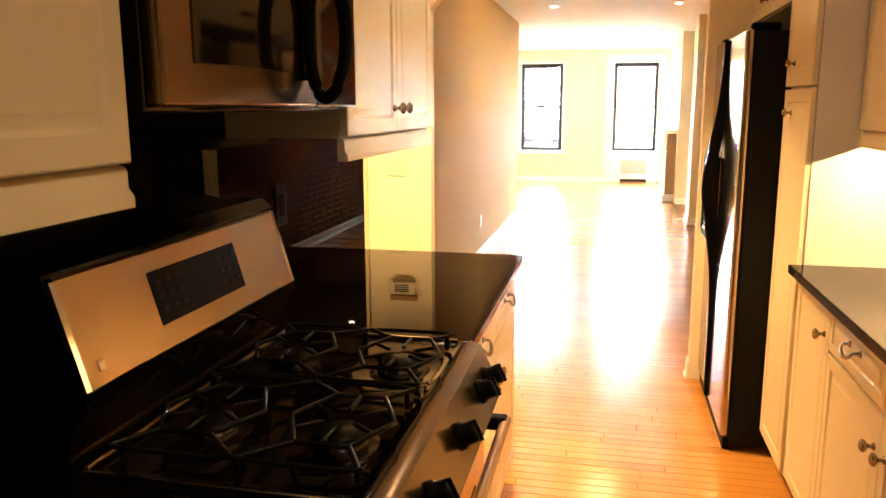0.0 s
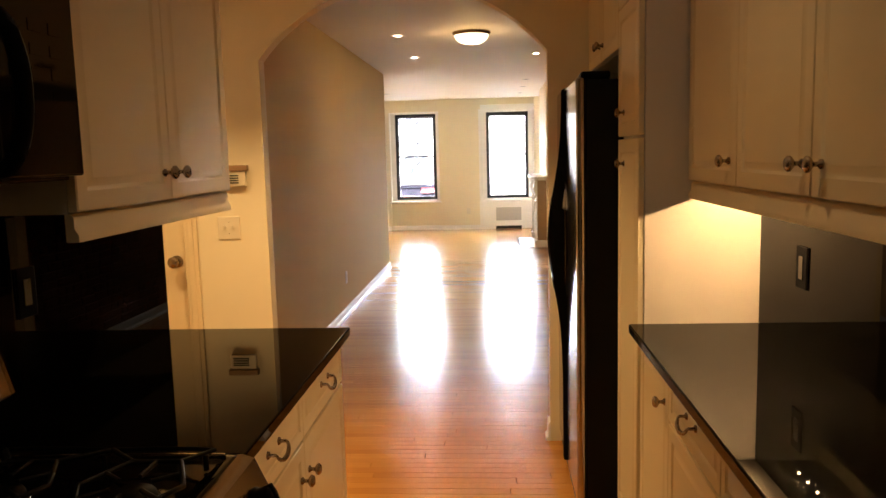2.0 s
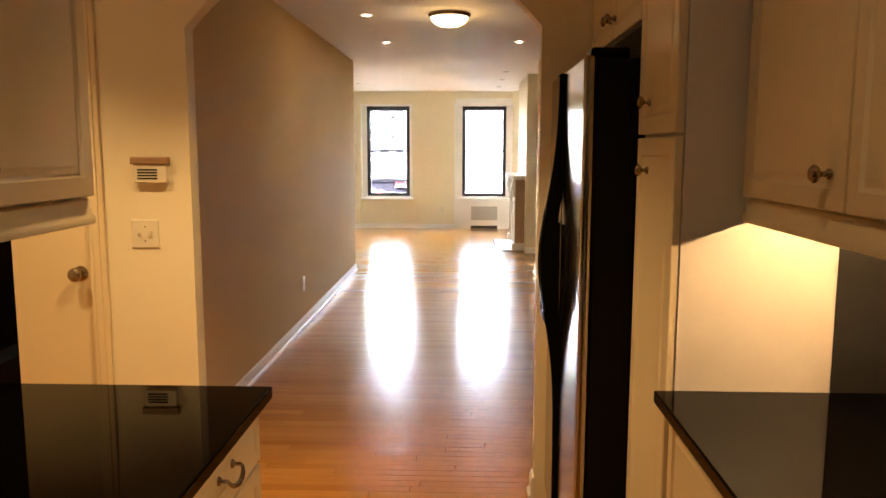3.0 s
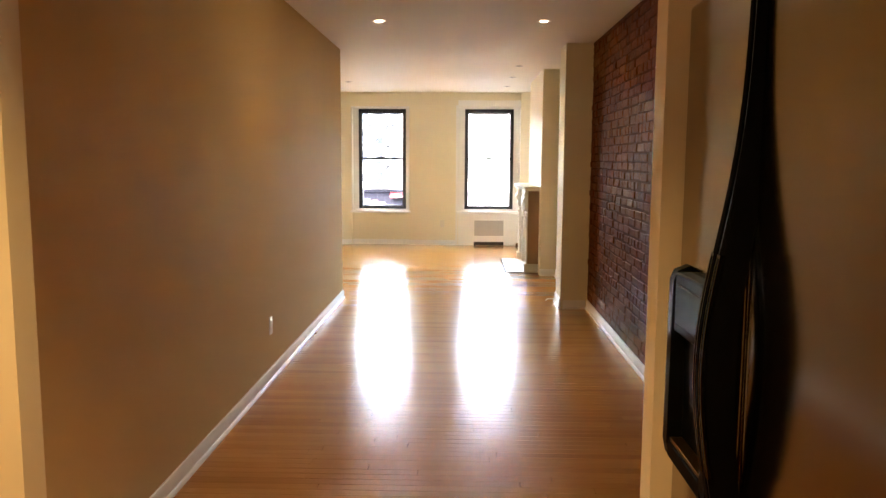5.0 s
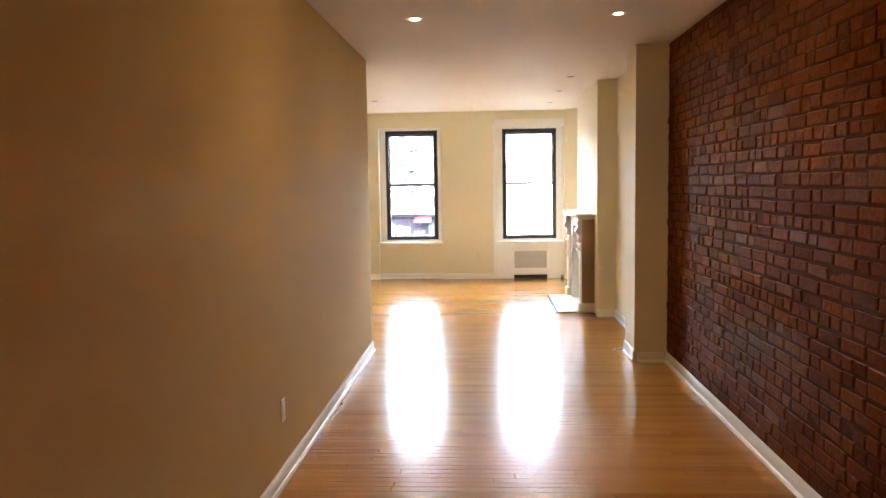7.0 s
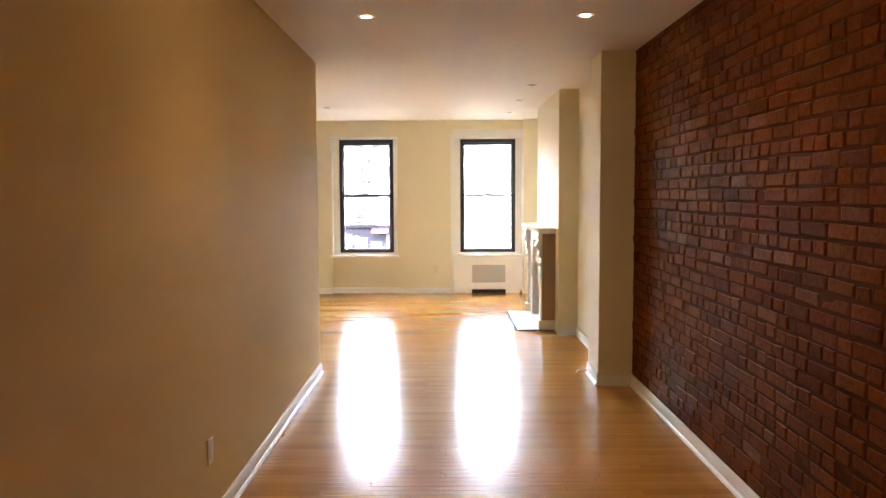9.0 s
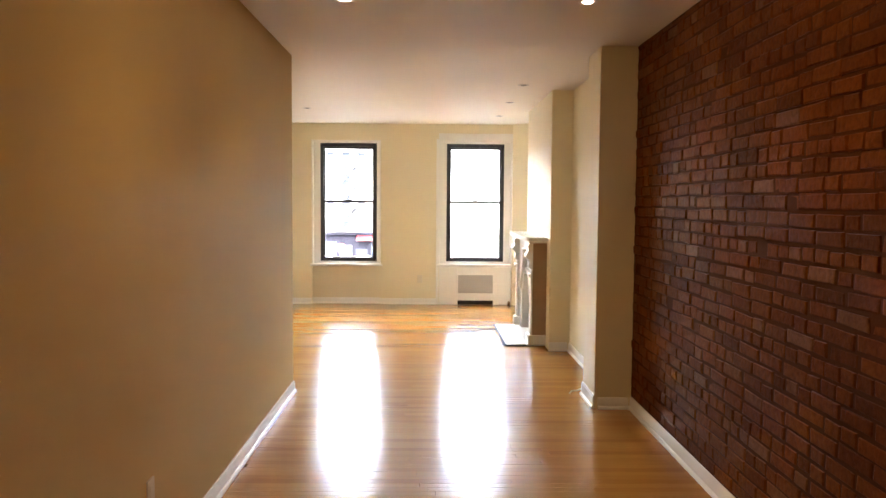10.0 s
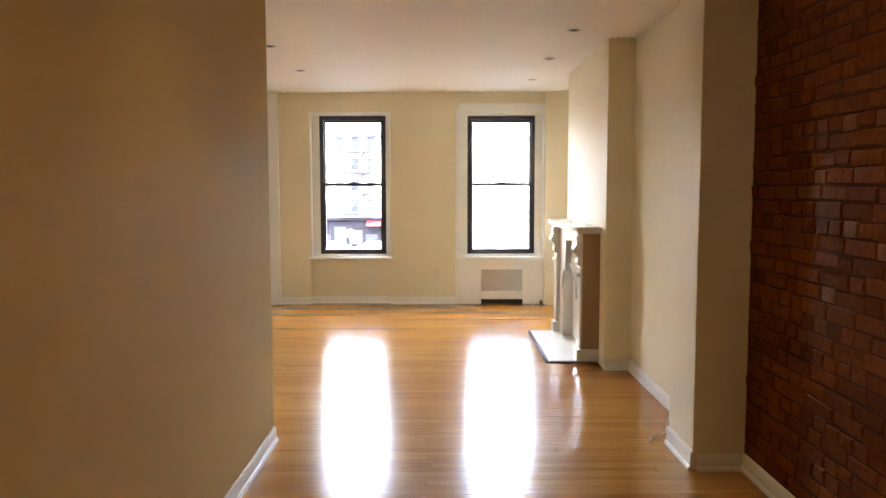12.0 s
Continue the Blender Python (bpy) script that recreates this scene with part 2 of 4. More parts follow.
def solid(name, bm, material, label, category, group=""):
    return tagged(part(name, bm, material, None), label, category, group)


def structure(name, bm, material, label=""):
    return tagged(part(name, bm, material, None), label, name.split("_")[0], kind="structure")


# ---- plan, in metres ----
KL, KR = -0.495, 1.512            # kitchen walls
ARCH, ARCH2 = 5.54, 5.63         # the wall with the arch
HL, HR = -0.772, 1.682           # hall: painted wall and brick face
PIL, PIL2 = 11.265, 11.67        # pilaster
PILX, LIVR = 1.431, 1.633        # pilaster front and living room wall
WIN = 16.73                      # window wall
CEIL = 2.53
W1, W2 = (-1.29, -0.496), (0.489, 1.30)
WZ0, WZ1 = 0.603, 2.264

# ---- structure ----
structure("floor", B(-2.6, 2.6, -1.4, 17.1, -0.12, -0.018), M_SUB, "glossy honey-coloured strip wood floor")
structure("wall_kitchen_stove", B(KL - 0.15, KL, -1.2, 4.205, 0, 2.5), M_WALL, "cream painted kitchen wall behind the stove")
bm = B(KR, 1.95, -1.2, 4.64, 0, 2.5)
box(bm, 1.80, 1.95, 4.64, ARCH, 0, 2.5)
structure("wall_kitchen_sink", bm, M_WALL, "cream painted kitchen wall with the fridge alcove")
structure("wall_kitchen_end", B(KL - 0.15, 1.95, -1.35, -1.2, 0, 2.5), M_WALL, "cream painted kitchen end wall")
structure("wall_entry", B(-2.2, -2.05, 3.4, ARCH, 0, 2.5), M_WALL, "cream painted entry wall")
structure("wall_entry_back", B(-2.05, KL - 0.15, 3.4, 3.55, 0, 2.5), M_WALL, "cream painted entry wall")
structure("ceiling_kitchen", B(-2.2, 1.95, -1.35, ARCH, 2.5, 2.62), M_CEIL, "white kitchen ceiling")
structure("ceiling", B(-2.6, 2.6, ARCH, 17.1, CEIL, 2.68), M_CEIL, "white painted plaster ceiling")

# wall with the segmental arch and the door opening
AX0, AX1, SPRING, RISE = -0.527, 0.91, 1.98, 0.345
acx, ahw = (AX0 + AX1) / 2, (AX1 - AX0) / 2
aR = (ahw ** 2 + RISE ** 2) / (2 * RISE)
arc = []
a0 = math.asin(ahw / aR)
for i in range(25):
    a = -a0 + 2 * a0 * i / 24
    arc.append((acx + aR * math.sin(a), SPRING + RISE - aR + aR * math.cos(a)))
DX0, DX1, DZ = -1.78, -0.965, 2.04
bm = bmesh.new()
prism(bm, [(DX1, 0), (AX0, 0), (AX0, SPRING), (AX0, CEIL), (DX1, CEIL)], "y", ARCH, ARCH2)
for p, q in zip(arc, arc[1:]):
    prism(bm, [p, q, (q[0], CEIL), (p[0], CEIL)], "y", ARCH, ARCH2)
prism(bm, [(AX1, 0), (2.25, 0), (2.25, CEIL), (AX1, CEIL)], "y", ARCH, ARCH2)
prism(bm, [(DX0, DZ), (DX1, DZ), (DX1, CEIL), (DX0, CEIL)], "y", ARCH, ARCH2)
prism(bm, [(-2.2, 0), (DX0, 0), (DX0, CEIL), (-2.2, CEIL)], "y", ARCH, ARCH2)
bmesh.ops.remove_doubles(bm, verts=bm.verts, dist=1e-5)
structure("wall_arch", bm, M_WALL, "cream painted wall with a shallow segmental arch")

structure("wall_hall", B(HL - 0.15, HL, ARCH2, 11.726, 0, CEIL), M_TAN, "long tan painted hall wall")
structure("wall_living_back", B(-2.6, HL - 0.15, 11.57, 11.726, 0, CEIL), M_WALL, "cream painted living room wall")
structure("wall_living_side", B(-2.6, -2.45, 11.726, WIN, 0, CEIL), M_WALL, "cream painted living room side wall")
brick_wall = structure("wall_brick", B(HR + 0.010, 2.25, ARCH2, PIL2, 0, CEIL), M_MORTAR, "exposed sealed red brick wall in running bond")
structure("pilaster", B(PILX, HR + 0.0165, PIL, PIL2, 0, CEIL, bevel=0.004), M_WALL, "cream painted projecting pilaster")
bm = B(LIVR, 2.25, PIL2, 14.0, 0, CEIL)
box(bm, 2.05, 2.25, 14.0, WIN, 0, CEIL)
structure("wall_fireplace", bm, M_WALL, "cream painted living room wall beside the chimney")
structure("chimney_breast", B(1.43, 2.05, 13.37, 15.17, 0, CEIL, bevel=0.004), M_WALL, "cream painted chimney breast")

# window wall: piers, recesses and openings
R1, R2 = (-1.405, -0.432), (0.372, 1.412)
Y0, YR, Y1 = WIN, WIN + 0.075, WIN + 0.40
ZS, ZT = 0.567, 2.303
bm = bmesh.new()
for x0, x1 in ((-2.6, R1[0]), (R1[1], R2[0]), (R2[1], 2.25)):
    box(bm, x0, x1, Y0, Y1, 0, CEIL)
for x0, x1 in (R1, R2):
    box(bm, x0, x1, YR, Y1, 0, ZS)
    box(bm, x0, x1, Y0, Y1, ZT, CEIL)
structure("wall_window", bm, M_WALL, "cream painted wall with two tall recessed windows")
bm = bmesh.new()
prism(bm, [(1.412, WIN), (1.412, WIN - 0.06), (1.72, WIN - 0.30), (2.05, WIN - 0.30), (2.05, WIN)], "z", 0, CEIL)
structure("pier_corner", bm, M_WALL, "cream painted boxed corner pier")
# whiter than the opposite pier: its stronger light is put into the colour
structure("pier_corner_side", B(-2.45, -1.765, WIN - 0.06, WIN, 0, CEIL), M_TRIM, "boxed corner pier in lighter paint to look more lit")


def baseboard(x0, x1, y0, y1, side, h=0.085, label="white painted baseboard with a shoe moulding"):
    """A moulded skirting along a wall; side names the way that it faces."""
    prof = [(0, 0), (0.024, 0), (0.024, 0.014), (0.016, 0.020), (0.013, 0.024), (0.013, h - 0.018), (0.009, h - 0.008), (0.006, h), (0, h)]
    bm = bmesh.new()
    if side in "+x-x" and "x" in side:
        s = 1 if side[0] == "+" else -1
        prism(bm, [(x0 + s * d, z) for d, z in prof], "y", y0, y1)
    else:
        s = 1 if side[0] == "+" else -1
        prism(bm, [(y0 + s * d, z) for d, z in prof], "x", x0, x1)
    return structure("baseboard", bm, M_TRIM, label)


baseboard(HL, HL, ARCH2, 11.73, "+x")
baseboard(HR + 0.012, HR + 0.012, ARCH2, PIL, "-x", h=0.09)
baseboard(PILX, PILX, PIL - 0.004, PIL2, "-x", h=0.10)
baseboard(PILX + 0.022, HR - 0.012, PIL, PIL, "-y", h=0.082)
baseboard(LIVR, LIVR, PIL2, 13.37, "-x")
baseboard(1.43, LIVR - 0.024, 13.37, 13.37, "-y")
baseboard(-1.765, R1[0], WIN, WIN, "-y")
baseboard(R1[0], R1[1], YR, YR, "-y")
baseboard(R1[1], R2[0] - 0.03, WIN, WIN, "-y")
baseboard(AX1, AX1, ARCH - 0.004, ARCH2 + 0.004, "-x", h=0.10)
baseboard(DX1 + 0.075, AX0 - 0.002, ARCH, ARCH, "-y")

# ---- windows ----
YS = WIN + 0.082


def window(name, x0, x1, c0, c1, label):
    w = tagged(new(name), label, "window", kind="structure")
    w.location = ((x0 + x1) / 2, YS, ZS)
    bpy.context.view_layer.update()
    bm = bmesh.new()
    t = 0.045
    for a, b, c, d in ((x0, x0 + t, WZ0, WZ1), (x1 - t, x1, WZ0, WZ1), (x0 + t, x1 - t, WZ1 - 0.05, WZ1), (x0 + t, x1 - t, WZ0, WZ0 + 0.03)):
        box(bm, a, b, YS, YS + 0.11, c, d, bevel=0.004)
    part("window_frame", bm, M_SASH, w, "black painted window frame")
    zm = 0.5 * (WZ0 + WZ1) + 0.01
    for nm, z0, z1, y in (("lower_sash", WZ0 + 0.022, zm + 0.018, YS + 0.012), ("upper_sash", zm - 0.018, WZ1 - 0.045, YS + 0.055)):
        bm = bmesh.new()
        a, b, s = x0 + t - 0.01, x1 - t + 0.01, 0.03
        box(bm, a, a + s, y, y + 0.035, z0, z1, bevel=0.003)
        box(bm, b - s, b, y, y + 0.035, z0, z1, bevel=0.003)
        box(bm, a + s, b - s, y + 0.001, y + 0.034, z0, z0 + 0.036, bevel=0.003)
        box(bm, a + s, b - s, y + 0.001, y + 0.034, z1 - 0.034, z1, bevel=0.003)
        sash = part(nm, bm, M_SASH, w, "black painted sash")
        pane = part("pane", B(a + s - 0.004, b - s + 0.004, y + 0.015, y + 0.019, z0 + 0.03, z1 - 0.03), M_GLASS, sash, "clear glass pane")
        pane.visible_shadow = False
    bm = B((x0 + x1) / 2 - 0.04, (x0 + x1) / 2 + 0.04, YS - 0.004, YS + 0.02, zm + 0.018, zm + 0.034, bevel=0.004)
    part("sash_lock", bm, M_SASH, w)
    # white reveals, inner casing and sill
    bm = bmesh.new()
    box(bm, c0, x0, YS, YS + 0.02, ZS, ZT, bevel=0.002)
    box(bm, x1, c1, YS, YS + 0.02, ZS, ZT, bevel=0.002)
    box(bm, x0, x1, YS, YS + 0.02, WZ1, ZT, bevel=0.002)
    box(bm, x0, x1, YS, YS + 0.02, ZS, WZ0, bevel=0.002)
    part("blind_stop", bm, M_TRIM, w, "white painted stop round the sash")
    bm = bmesh.new()
    for a, b in ((c0 + 0.002, c0 + 0.022), (c1 - 0.022, c1 - 0.002)):
        box(bm, a, b, WIN - 0.012, YS, ZS, ZT, bevel=0.004)
    box(bm, c0 + 0.022, c1 - 0.022, WIN - 0.012, YS, ZT - 0.02, ZT - 0.002, bevel=0.004)
    part("casing", bm, M_TRIM, w, "white painted casing")
    part("window_sill", B(c0 - 0.02, c1 + 0.02 if c1 < 1 else c1 - 0.004, WIN - 0.03, YS, ZS - 0.028, ZS + 0.004, bevel=0.006), M_TRIM, w, "white painted sill")
    return w


window("window_1", *W1, *R1, "black double-hung window in a white casing")
window("window_2", *W2, *R2, "black double-hung window above a radiator cover")

# moulded strip at the edge of the second window recess
structure("trim_recess", B(R2[0] - 0.03, R2[0] + 0.004, WIN - 0.012, WIN, 0, ZT + 0.02, bevel=0.003), M_TRIM, "white painted edge trim")
structure("trim_head", B(R2[0] + 0.004, R2[1], WIN - 0.012, WIN, ZT, ZT + 0.10, bevel=0.004), M_TRIM, "white painted head trim over the window")

# ---- radiator cover ----
rc = thing("radiator_cover", (0.9, WIN + 0.02, 0), "white painted radiator cover with a wire grille under the window", "radiator cover")
bpy.context.view_layer.update()
yf = WIN - 0.022
bm = bmesh.new()
gx0, gx1, gz0, gz1 = 0.652, 1.152, 0.155, 0.425
box(bm, R2[0] + 0.01, gx0, yf, YR, 0.0, 0.537, bevel=0.003)
box(bm, gx1, R2[1] - 0.005, yf, YR, 0.0, 0.537, bevel=0.003)
box(bm, gx0, gx1, yf, YR, gz1, 0.537)
box(bm, gx0, gx1, yf, YR, 0.06, gz0)
part("body", bm, M_TRIM, rc)
bm = bmesh.new()
for i in range(21):
    x = gx0 + (gx1 - gx0) * i / 20
    box(bm, x - 0.0015, x + 0.0015, yf + 0.010, yf + 0.013, gz0, gz1)
for i in range(12):
    z = gz0 + (gz1 - gz0) * i / 11
    box(bm, gx0, gx1, yf + 0.013, yf + 0.016, z - 0.0015, z + 0.0015)
part("grille", bm, M_GRILLE, rc, "metal wire grille")
bm = bmesh.new()
for a, b, c, d in ((gx0 - 0.012, gx0 + 0.006, gz0 - 0.01, gz1 + 0.01), (gx1 - 0.006, gx1 + 0.012, gz0 - 0.01, gz1 + 0.01), (gx0 + 0.006, gx1 - 0.006, gz1 - 0.006, gz1 + 0.01), (gx0 + 0.006, gx1 - 0.006, gz0 - 0.01, gz0 + 0.006)):
    box(bm, a, b, yf - 0.006, yf + 0.004, c, d, bevel=0.002)
part("grille_frame", bm, M_TRIM, rc)
part("radiator", B(gx0 - 0.05, gx1 + 0.05, yf + 0.04, YR - 0.004, 0.02, 0.43, bevel=0.01), M_GRILLE, rc, "silver radiator behind the grille")
# dark panel fills the slot, in place of the shade inside it
part("slot_shade", B(gx0, gx1, yf + 0.006, yf + 0.012, 0.003, 0.06), M_VOID, rc, "dark panel painted as the shade in the air slot")
part("access_panel", B(1.22, 1.35, yf - 0.005, yf, 0.13, 0.30, bevel=0.002), M_TRIM, rc, "small white access panel")
part("valve", lathe(bmesh.new(), [(0, 0), (0.018, 0), (0.022, 0.02), (0.014, 0.05), (0, 0.055)], pose(1.375, yf - 0.02, 0.0)), M_NICKEL, rc, "dark radiator valve")

# ---- fireplace ----
mp = thing("fireplace_mantel", (1.38, 14.27, 0), "white marble fireplace surround with scrolled corbels and shelf", "mantel")
bpy.context.view_layer.update()
FY0, FY1, FX, SH = 13.57, 14.97, 1.28, 1.105
bm = bmesh.new()
out = [(FY0 + 0.10, 0.02), (FY0 + 0.10, 1.03), (FY1 - 0.10, 1.03), (FY1 - 0.10, 0.02), (FY1 - 0.32, 0.02)]
oc = (FY0 + FY1) / 2
for i in range(17):
    a = math.pi * i / 16
    out.append((oc + (FY1 - 0.32 - oc) * math.cos(a), 0.48 + 0.26 * math.sin(a)))
out.append((FY0 + 0.32, 0.02))
prism(bm, out, "x", FX + 0.03, 1.43)
part("surround_panel", bm, M_MARBLE, mp, "white marble panel with an arched opening")
part("summer_cover", B(1.405, 1.427, FY0 + 0.3, FY1 - 0.3, 0.02, 0.74), M_MARBLE, mp, "pale fireplace cover in the arch")
bm = bmesh.new()
for i in range(16):
    a0_, a1_ = math.pi * i / 16, math.pi * (i + 1) / 16
    w_, h_ = FY1 - 0.32 - oc, 0.26
    tube(bm, [(FX + 0.03, oc + w_ * math.cos(a0_), 0.48 + h_ * math.sin(a0_)), (FX + 0.03, oc + w_ * math.cos(a1_), 0.48 + h_ * math.sin(a1_))], 0.018, 6)
part("arch_moulding", bm, M_MARBLE, mp, "carved arch moulding")
for y0 in (FY0, FY1 - 0.13):
    pl = part("pilaster_leg", B(FX - 0.005, 1.43, y0, y0 + 0.13, 0.12, 0.78, bevel=0.008), M_MARBLE, mp, "white marble leg")
    part("plinth", B(FX - 0.03, 1.43, y0 - 0.015, y0 + 0.145, 0.022, 0.12, bevel=0.006), M_MARBLE, pl)
    prof = []
    for i in range(22):
        s = i / 21
        prof.append((FX - 0.005 - 0.052 * math.sin(math.pi * s) * (0.55 + 0.6 * s) - 0.012 * math.sin(5 * math.pi * s), 0.78 + 0.27 * s))
    part("corbel", prism(bmesh.new(), [(1.43, 0.78)] + prof + [(1.43, 1.05)], "y", y0 + 0.012, y0 + 0.118), M_MARBLE, pl, "scrolled white marble corbel")
    part("leg_moulding", B(FX - 0.026, FX, y0 + 0.02, y0 + 0.11, 0.70, 0.735, bevel=0.006), M_MARBLE, pl)
part("keystone", prism(bmesh.new(), [(oc - 0.05, 0.68), (oc + 0.05, 0.68), (oc + 0.085, 0.95), (oc - 0.085, 0.95)], "x", FX - 0.02, 1.43), M_MARBLE, mp, "carved keystone")
# thin brown panel over the near side only; the rest stays white marble
part("side_panel", B(FX + 0.012, 1.433, FY0 - 0.006, FY0, 0.022, 1.05, bevel=0.001), M_MANTELSIDE, mp, "brown side of the mantel")
bm = bmesh.new()
sx, sy0, sy1 = 1.20, FY0 - 0.12, FY1 + 0.10
prism(bm, [(1.43, sy0 + 0.02), (sx + 0.05, sy0 + 0.02), (sx + 0.015, sy0 + 0.07), (sx, sy0 + 0.28), (sx - 0.012, oc - 0.2), (sx - 0.02, oc), (sx - 0.012, oc + 0.2), (sx, sy1 - 0.28), (sx + 0.015, sy1 - 0.07), (sx + 0.05, sy1 - 0.02), (1.43, sy1 - 0.02)], "z", SH - 0.035, SH)
bmesh.ops.bevel(bm, geom=[e for e in bm.edges if abs(e.verts[0].co.z - e.verts[1].co.z) < 1e-6], offset=0.008, segments=2, affect="EDGES")
part("shelf", bm, M_MARBLE, mp, "white marble shelf with rounded corners")
part("bed_moulding", B(FX - 0.035, 1.43, FY0 - 0.02, FY1 + 0.02, 1.045, SH - 0.034, bevel=0.006), M_MARBLE, mp)
hearth = solid("hearth_slab", B(1.04, 1.427, 13.62, 14.92, 0.001, 0.016, bevel=0.003), M_MARBLE, "white marble hearth slab set in the wood floor", "hearth")
solid("hearth_border", B(1.016, 1.038, 13.598, 14.942, 0.001, 0.010, bevel=0.002), M_VOID, "dark strip bordering the hearth slab", "border strip")
solid("hearth_border", B(1.04, 1.24, 13.596, 13.618, 0.001, 0.010, bevel=0.002), M_VOID, "dark strip bordering the hearth slab", "border strip")
solid("hearth_border", B(1.04, 1.24, 14.922, 14.944, 0.001, 0.010, bevel=0.002), M_VOID, "dark strip bordering the hearth slab", "border strip")

# loose cable and phone jack beside the pilaster
jack = thing("phone_jack", (1.62, 12.2, 0.15), "small white phone jack with a loose cable", "phone jack")
bpy.context.view_layer.update()
part("box", B(1.598, 1.633, 12.15, 12.20, 0.12, 0.19, bevel=0.006), M_PLATE, jack)
pts = [(1.608, 12.17, 0.13), (1.57, 12.11, 0.10), (1.55, 12.05, 0.05), (1.51, 11.97, 0.008), (1.47, 11.85, 0.006), (1.41, 11.77, 0.006), (1.36, 11.75, 0.007), (1.33, 11.67, 0.006)]
part("cable", tube(bmesh.new(), pts, 0.005, 6), M_PLATE, jack, "loose white cable on the floor")

# ---- kitchen cabinets ----
def panel_door(y0, y1, z0, z1, xf, s, thick=0.02, rail=0.052):
    """A raised-panel front in the plane x = xf, facing s along x."""
    bm = box(bmesh.new(), min(xf, xf - s * thick), max(xf, xf - s * thick), y0, y1, z0, z1)
    bm.faces.ensure_lookup_table()
    f = [f for f in bm.faces if f.normal.x * s > 0.9][0]
    rail = min(rail, 0.3 * min(y1 - y0, z1 - z0))
    for thickness, depth in ((0.004, 0.0), (rail, 0.0), (0.008, -0.006), (0.006, 0.0), (min(0.022, rail * 0.5), 0.006)):
        bmesh.ops.inset_individual(bm, faces=[f], thickness=thickness, depth=depth)
    side = [e for e in bm.edges if abs(e.verts[0].co.x - xf) < 1e-6 and abs(e.verts[1].co.x - xf) < 1e-6 and any(abs(v.co.y - y0) < 1e-6 or abs(v.co.y - y1) < 1e-6 for v in e.verts) and len([q for q in e.link_faces if abs(q.normal.x) < 0.5]) > 0]
    bmesh.ops.bevel(bm, geom=side, offset=0.003, segments=1, affect="EDGES")
    return bm


def knob_bm(x, y, z, s):
    m = Matrix.Translation((x, y, z)) @ Matrix.Rotation(s * math.pi / 2, 4, "Y")
    return lathe(bmesh.new(), [(0, -0.002), (0.010, -0.002), (0.010, 0.003), (0.0055, 0.006), (0.005, 0.015), (0.011, 0.019), (0.0165, 0.024), (0.0165, 0.029), (0.011, 0.034), (0, 0.036)], m, 16)


def pull_bm(x, y, z, s, w=0.09):
    bm = bmesh.new()
    pts = [(x + s * 0.0, y - w / 2, z + 0.012), (x + s * 0.020, y - w / 2, z + 0.012)]
    for i in range(9):
        a = math.pi * i / 8
        pts.append((x + s * (0.022 + 0.008 * math.sin(a)), y - w / 2 * math.cos(a), z + 0.010 - 0.020 * math.sin(a)))
    pts += [(x + s * 0.020, y + w / 2, z + 0.012), (x, y + w / 2, z + 0.012)]
    tube(bm, pts, [0.005, 0.004] + [0.0035 + 0.0025 * math.sin(math.pi * i / 8) for i in range(9)] + [0.004, 0.005], 8)
    for e in (-1, 1):
        lathe(bm, [(0, 0), (0.010, 0), (0.009, 0.004), (0.004, 0.006)], Matrix.Translation((x, y + e * w / 2, z + 0.012)) @ Matrix.Rotation(s * math.pi / 2, 4, "Y"), 12)
    return bm


def base_unit(y0, y1, xb, xf, s, fronts, label, name="base_cabinet"):
    """A base cabinet from the wall xb to its door plane xf; fronts: (kind, y0, y1, z0, z1, knob side)."""
    c = thing(name, ((xb + xf) / 2, (y0 + y1) / 2, 0), label, "cabinet", "kitchen base cabinets")
    bpy.context.view_layer.update()
    body = xf - s * 0.022
    bm = box(bmesh.new(), min(xb, body), max(xb, body), y0, y1, 0.10, 0.882)
    part("body", bm, M_CABIN, c)
    k0, k1 = xb, body - s * 0.05
    part("toe_kick", B(min(k0, k1), max(k0, k1), y0, y1, 0.0, 0.10), M_CAB, c)
    for kind, a, b, z0, z1, hand in fronts:
        d = part("drawer" if kind == "drawer" else "door", panel_door(a + 0.002, b - 0.002, z0, z1, xf, s, rail=0.035 if kind == "drawer" else 0.05), M_CAB, c)
        if kind == "drawer":
            part("pull", pull_bm(xf, (a + b) / 2, (z0 + z1) / 2, s), M_NICKEL, d, "antique nickel bail pull")
        elif hand is not None:
            part("knob", knob_bm(xf, hand, z1 - 0.095 if kind == "door" else (z0 + z1) / 2, s), M_NICKEL, d, "antique nickel knob")
    return c


def wall_unit(y0, y1, xb, xf, s, z0, z1, doors, label, rail=True, name="wall_cabinet"):
    c = thing(name, ((xb + xf) / 2, (y0 + y1) / 2, z0), label, "cabinet", "kitchen wall cabinets")
    bpy.context.view_layer.update()
    body = xf - s * 0.022
    part("body", B(min(xb, body), max(xb, body), y0, y1, z0, z1), M_CABIN, c)
    for a, b, hand in doors:
        d = part("door", panel_door(a + 0.002, b - 0.002, z0 + 0.004, z1 - 0.004, xf, s), M_CAB, c)
        part("knob", knob_bm(xf, hand, z0 + 0.07, s), M_NICKEL, d, "antique nickel knob")
    if rail:
        r0, r1 = body - s * 0.006, body + s * 0.020
        bm = bmesh.new()
        prof = [(0, 0.0), (0.012, 0.0), (0.018, -0.008), (0.018, -0.030), (0.026, -0.040), (0.026, -0.055), (0.0, -0.055)]
        prism(bm, [(r0 + s * a, z0 + z) for a, z in prof], "y", y0, y1)
        part("light_rail", bm, M_CAB, c, "moulded light rail")
    return c


UP = 2.36
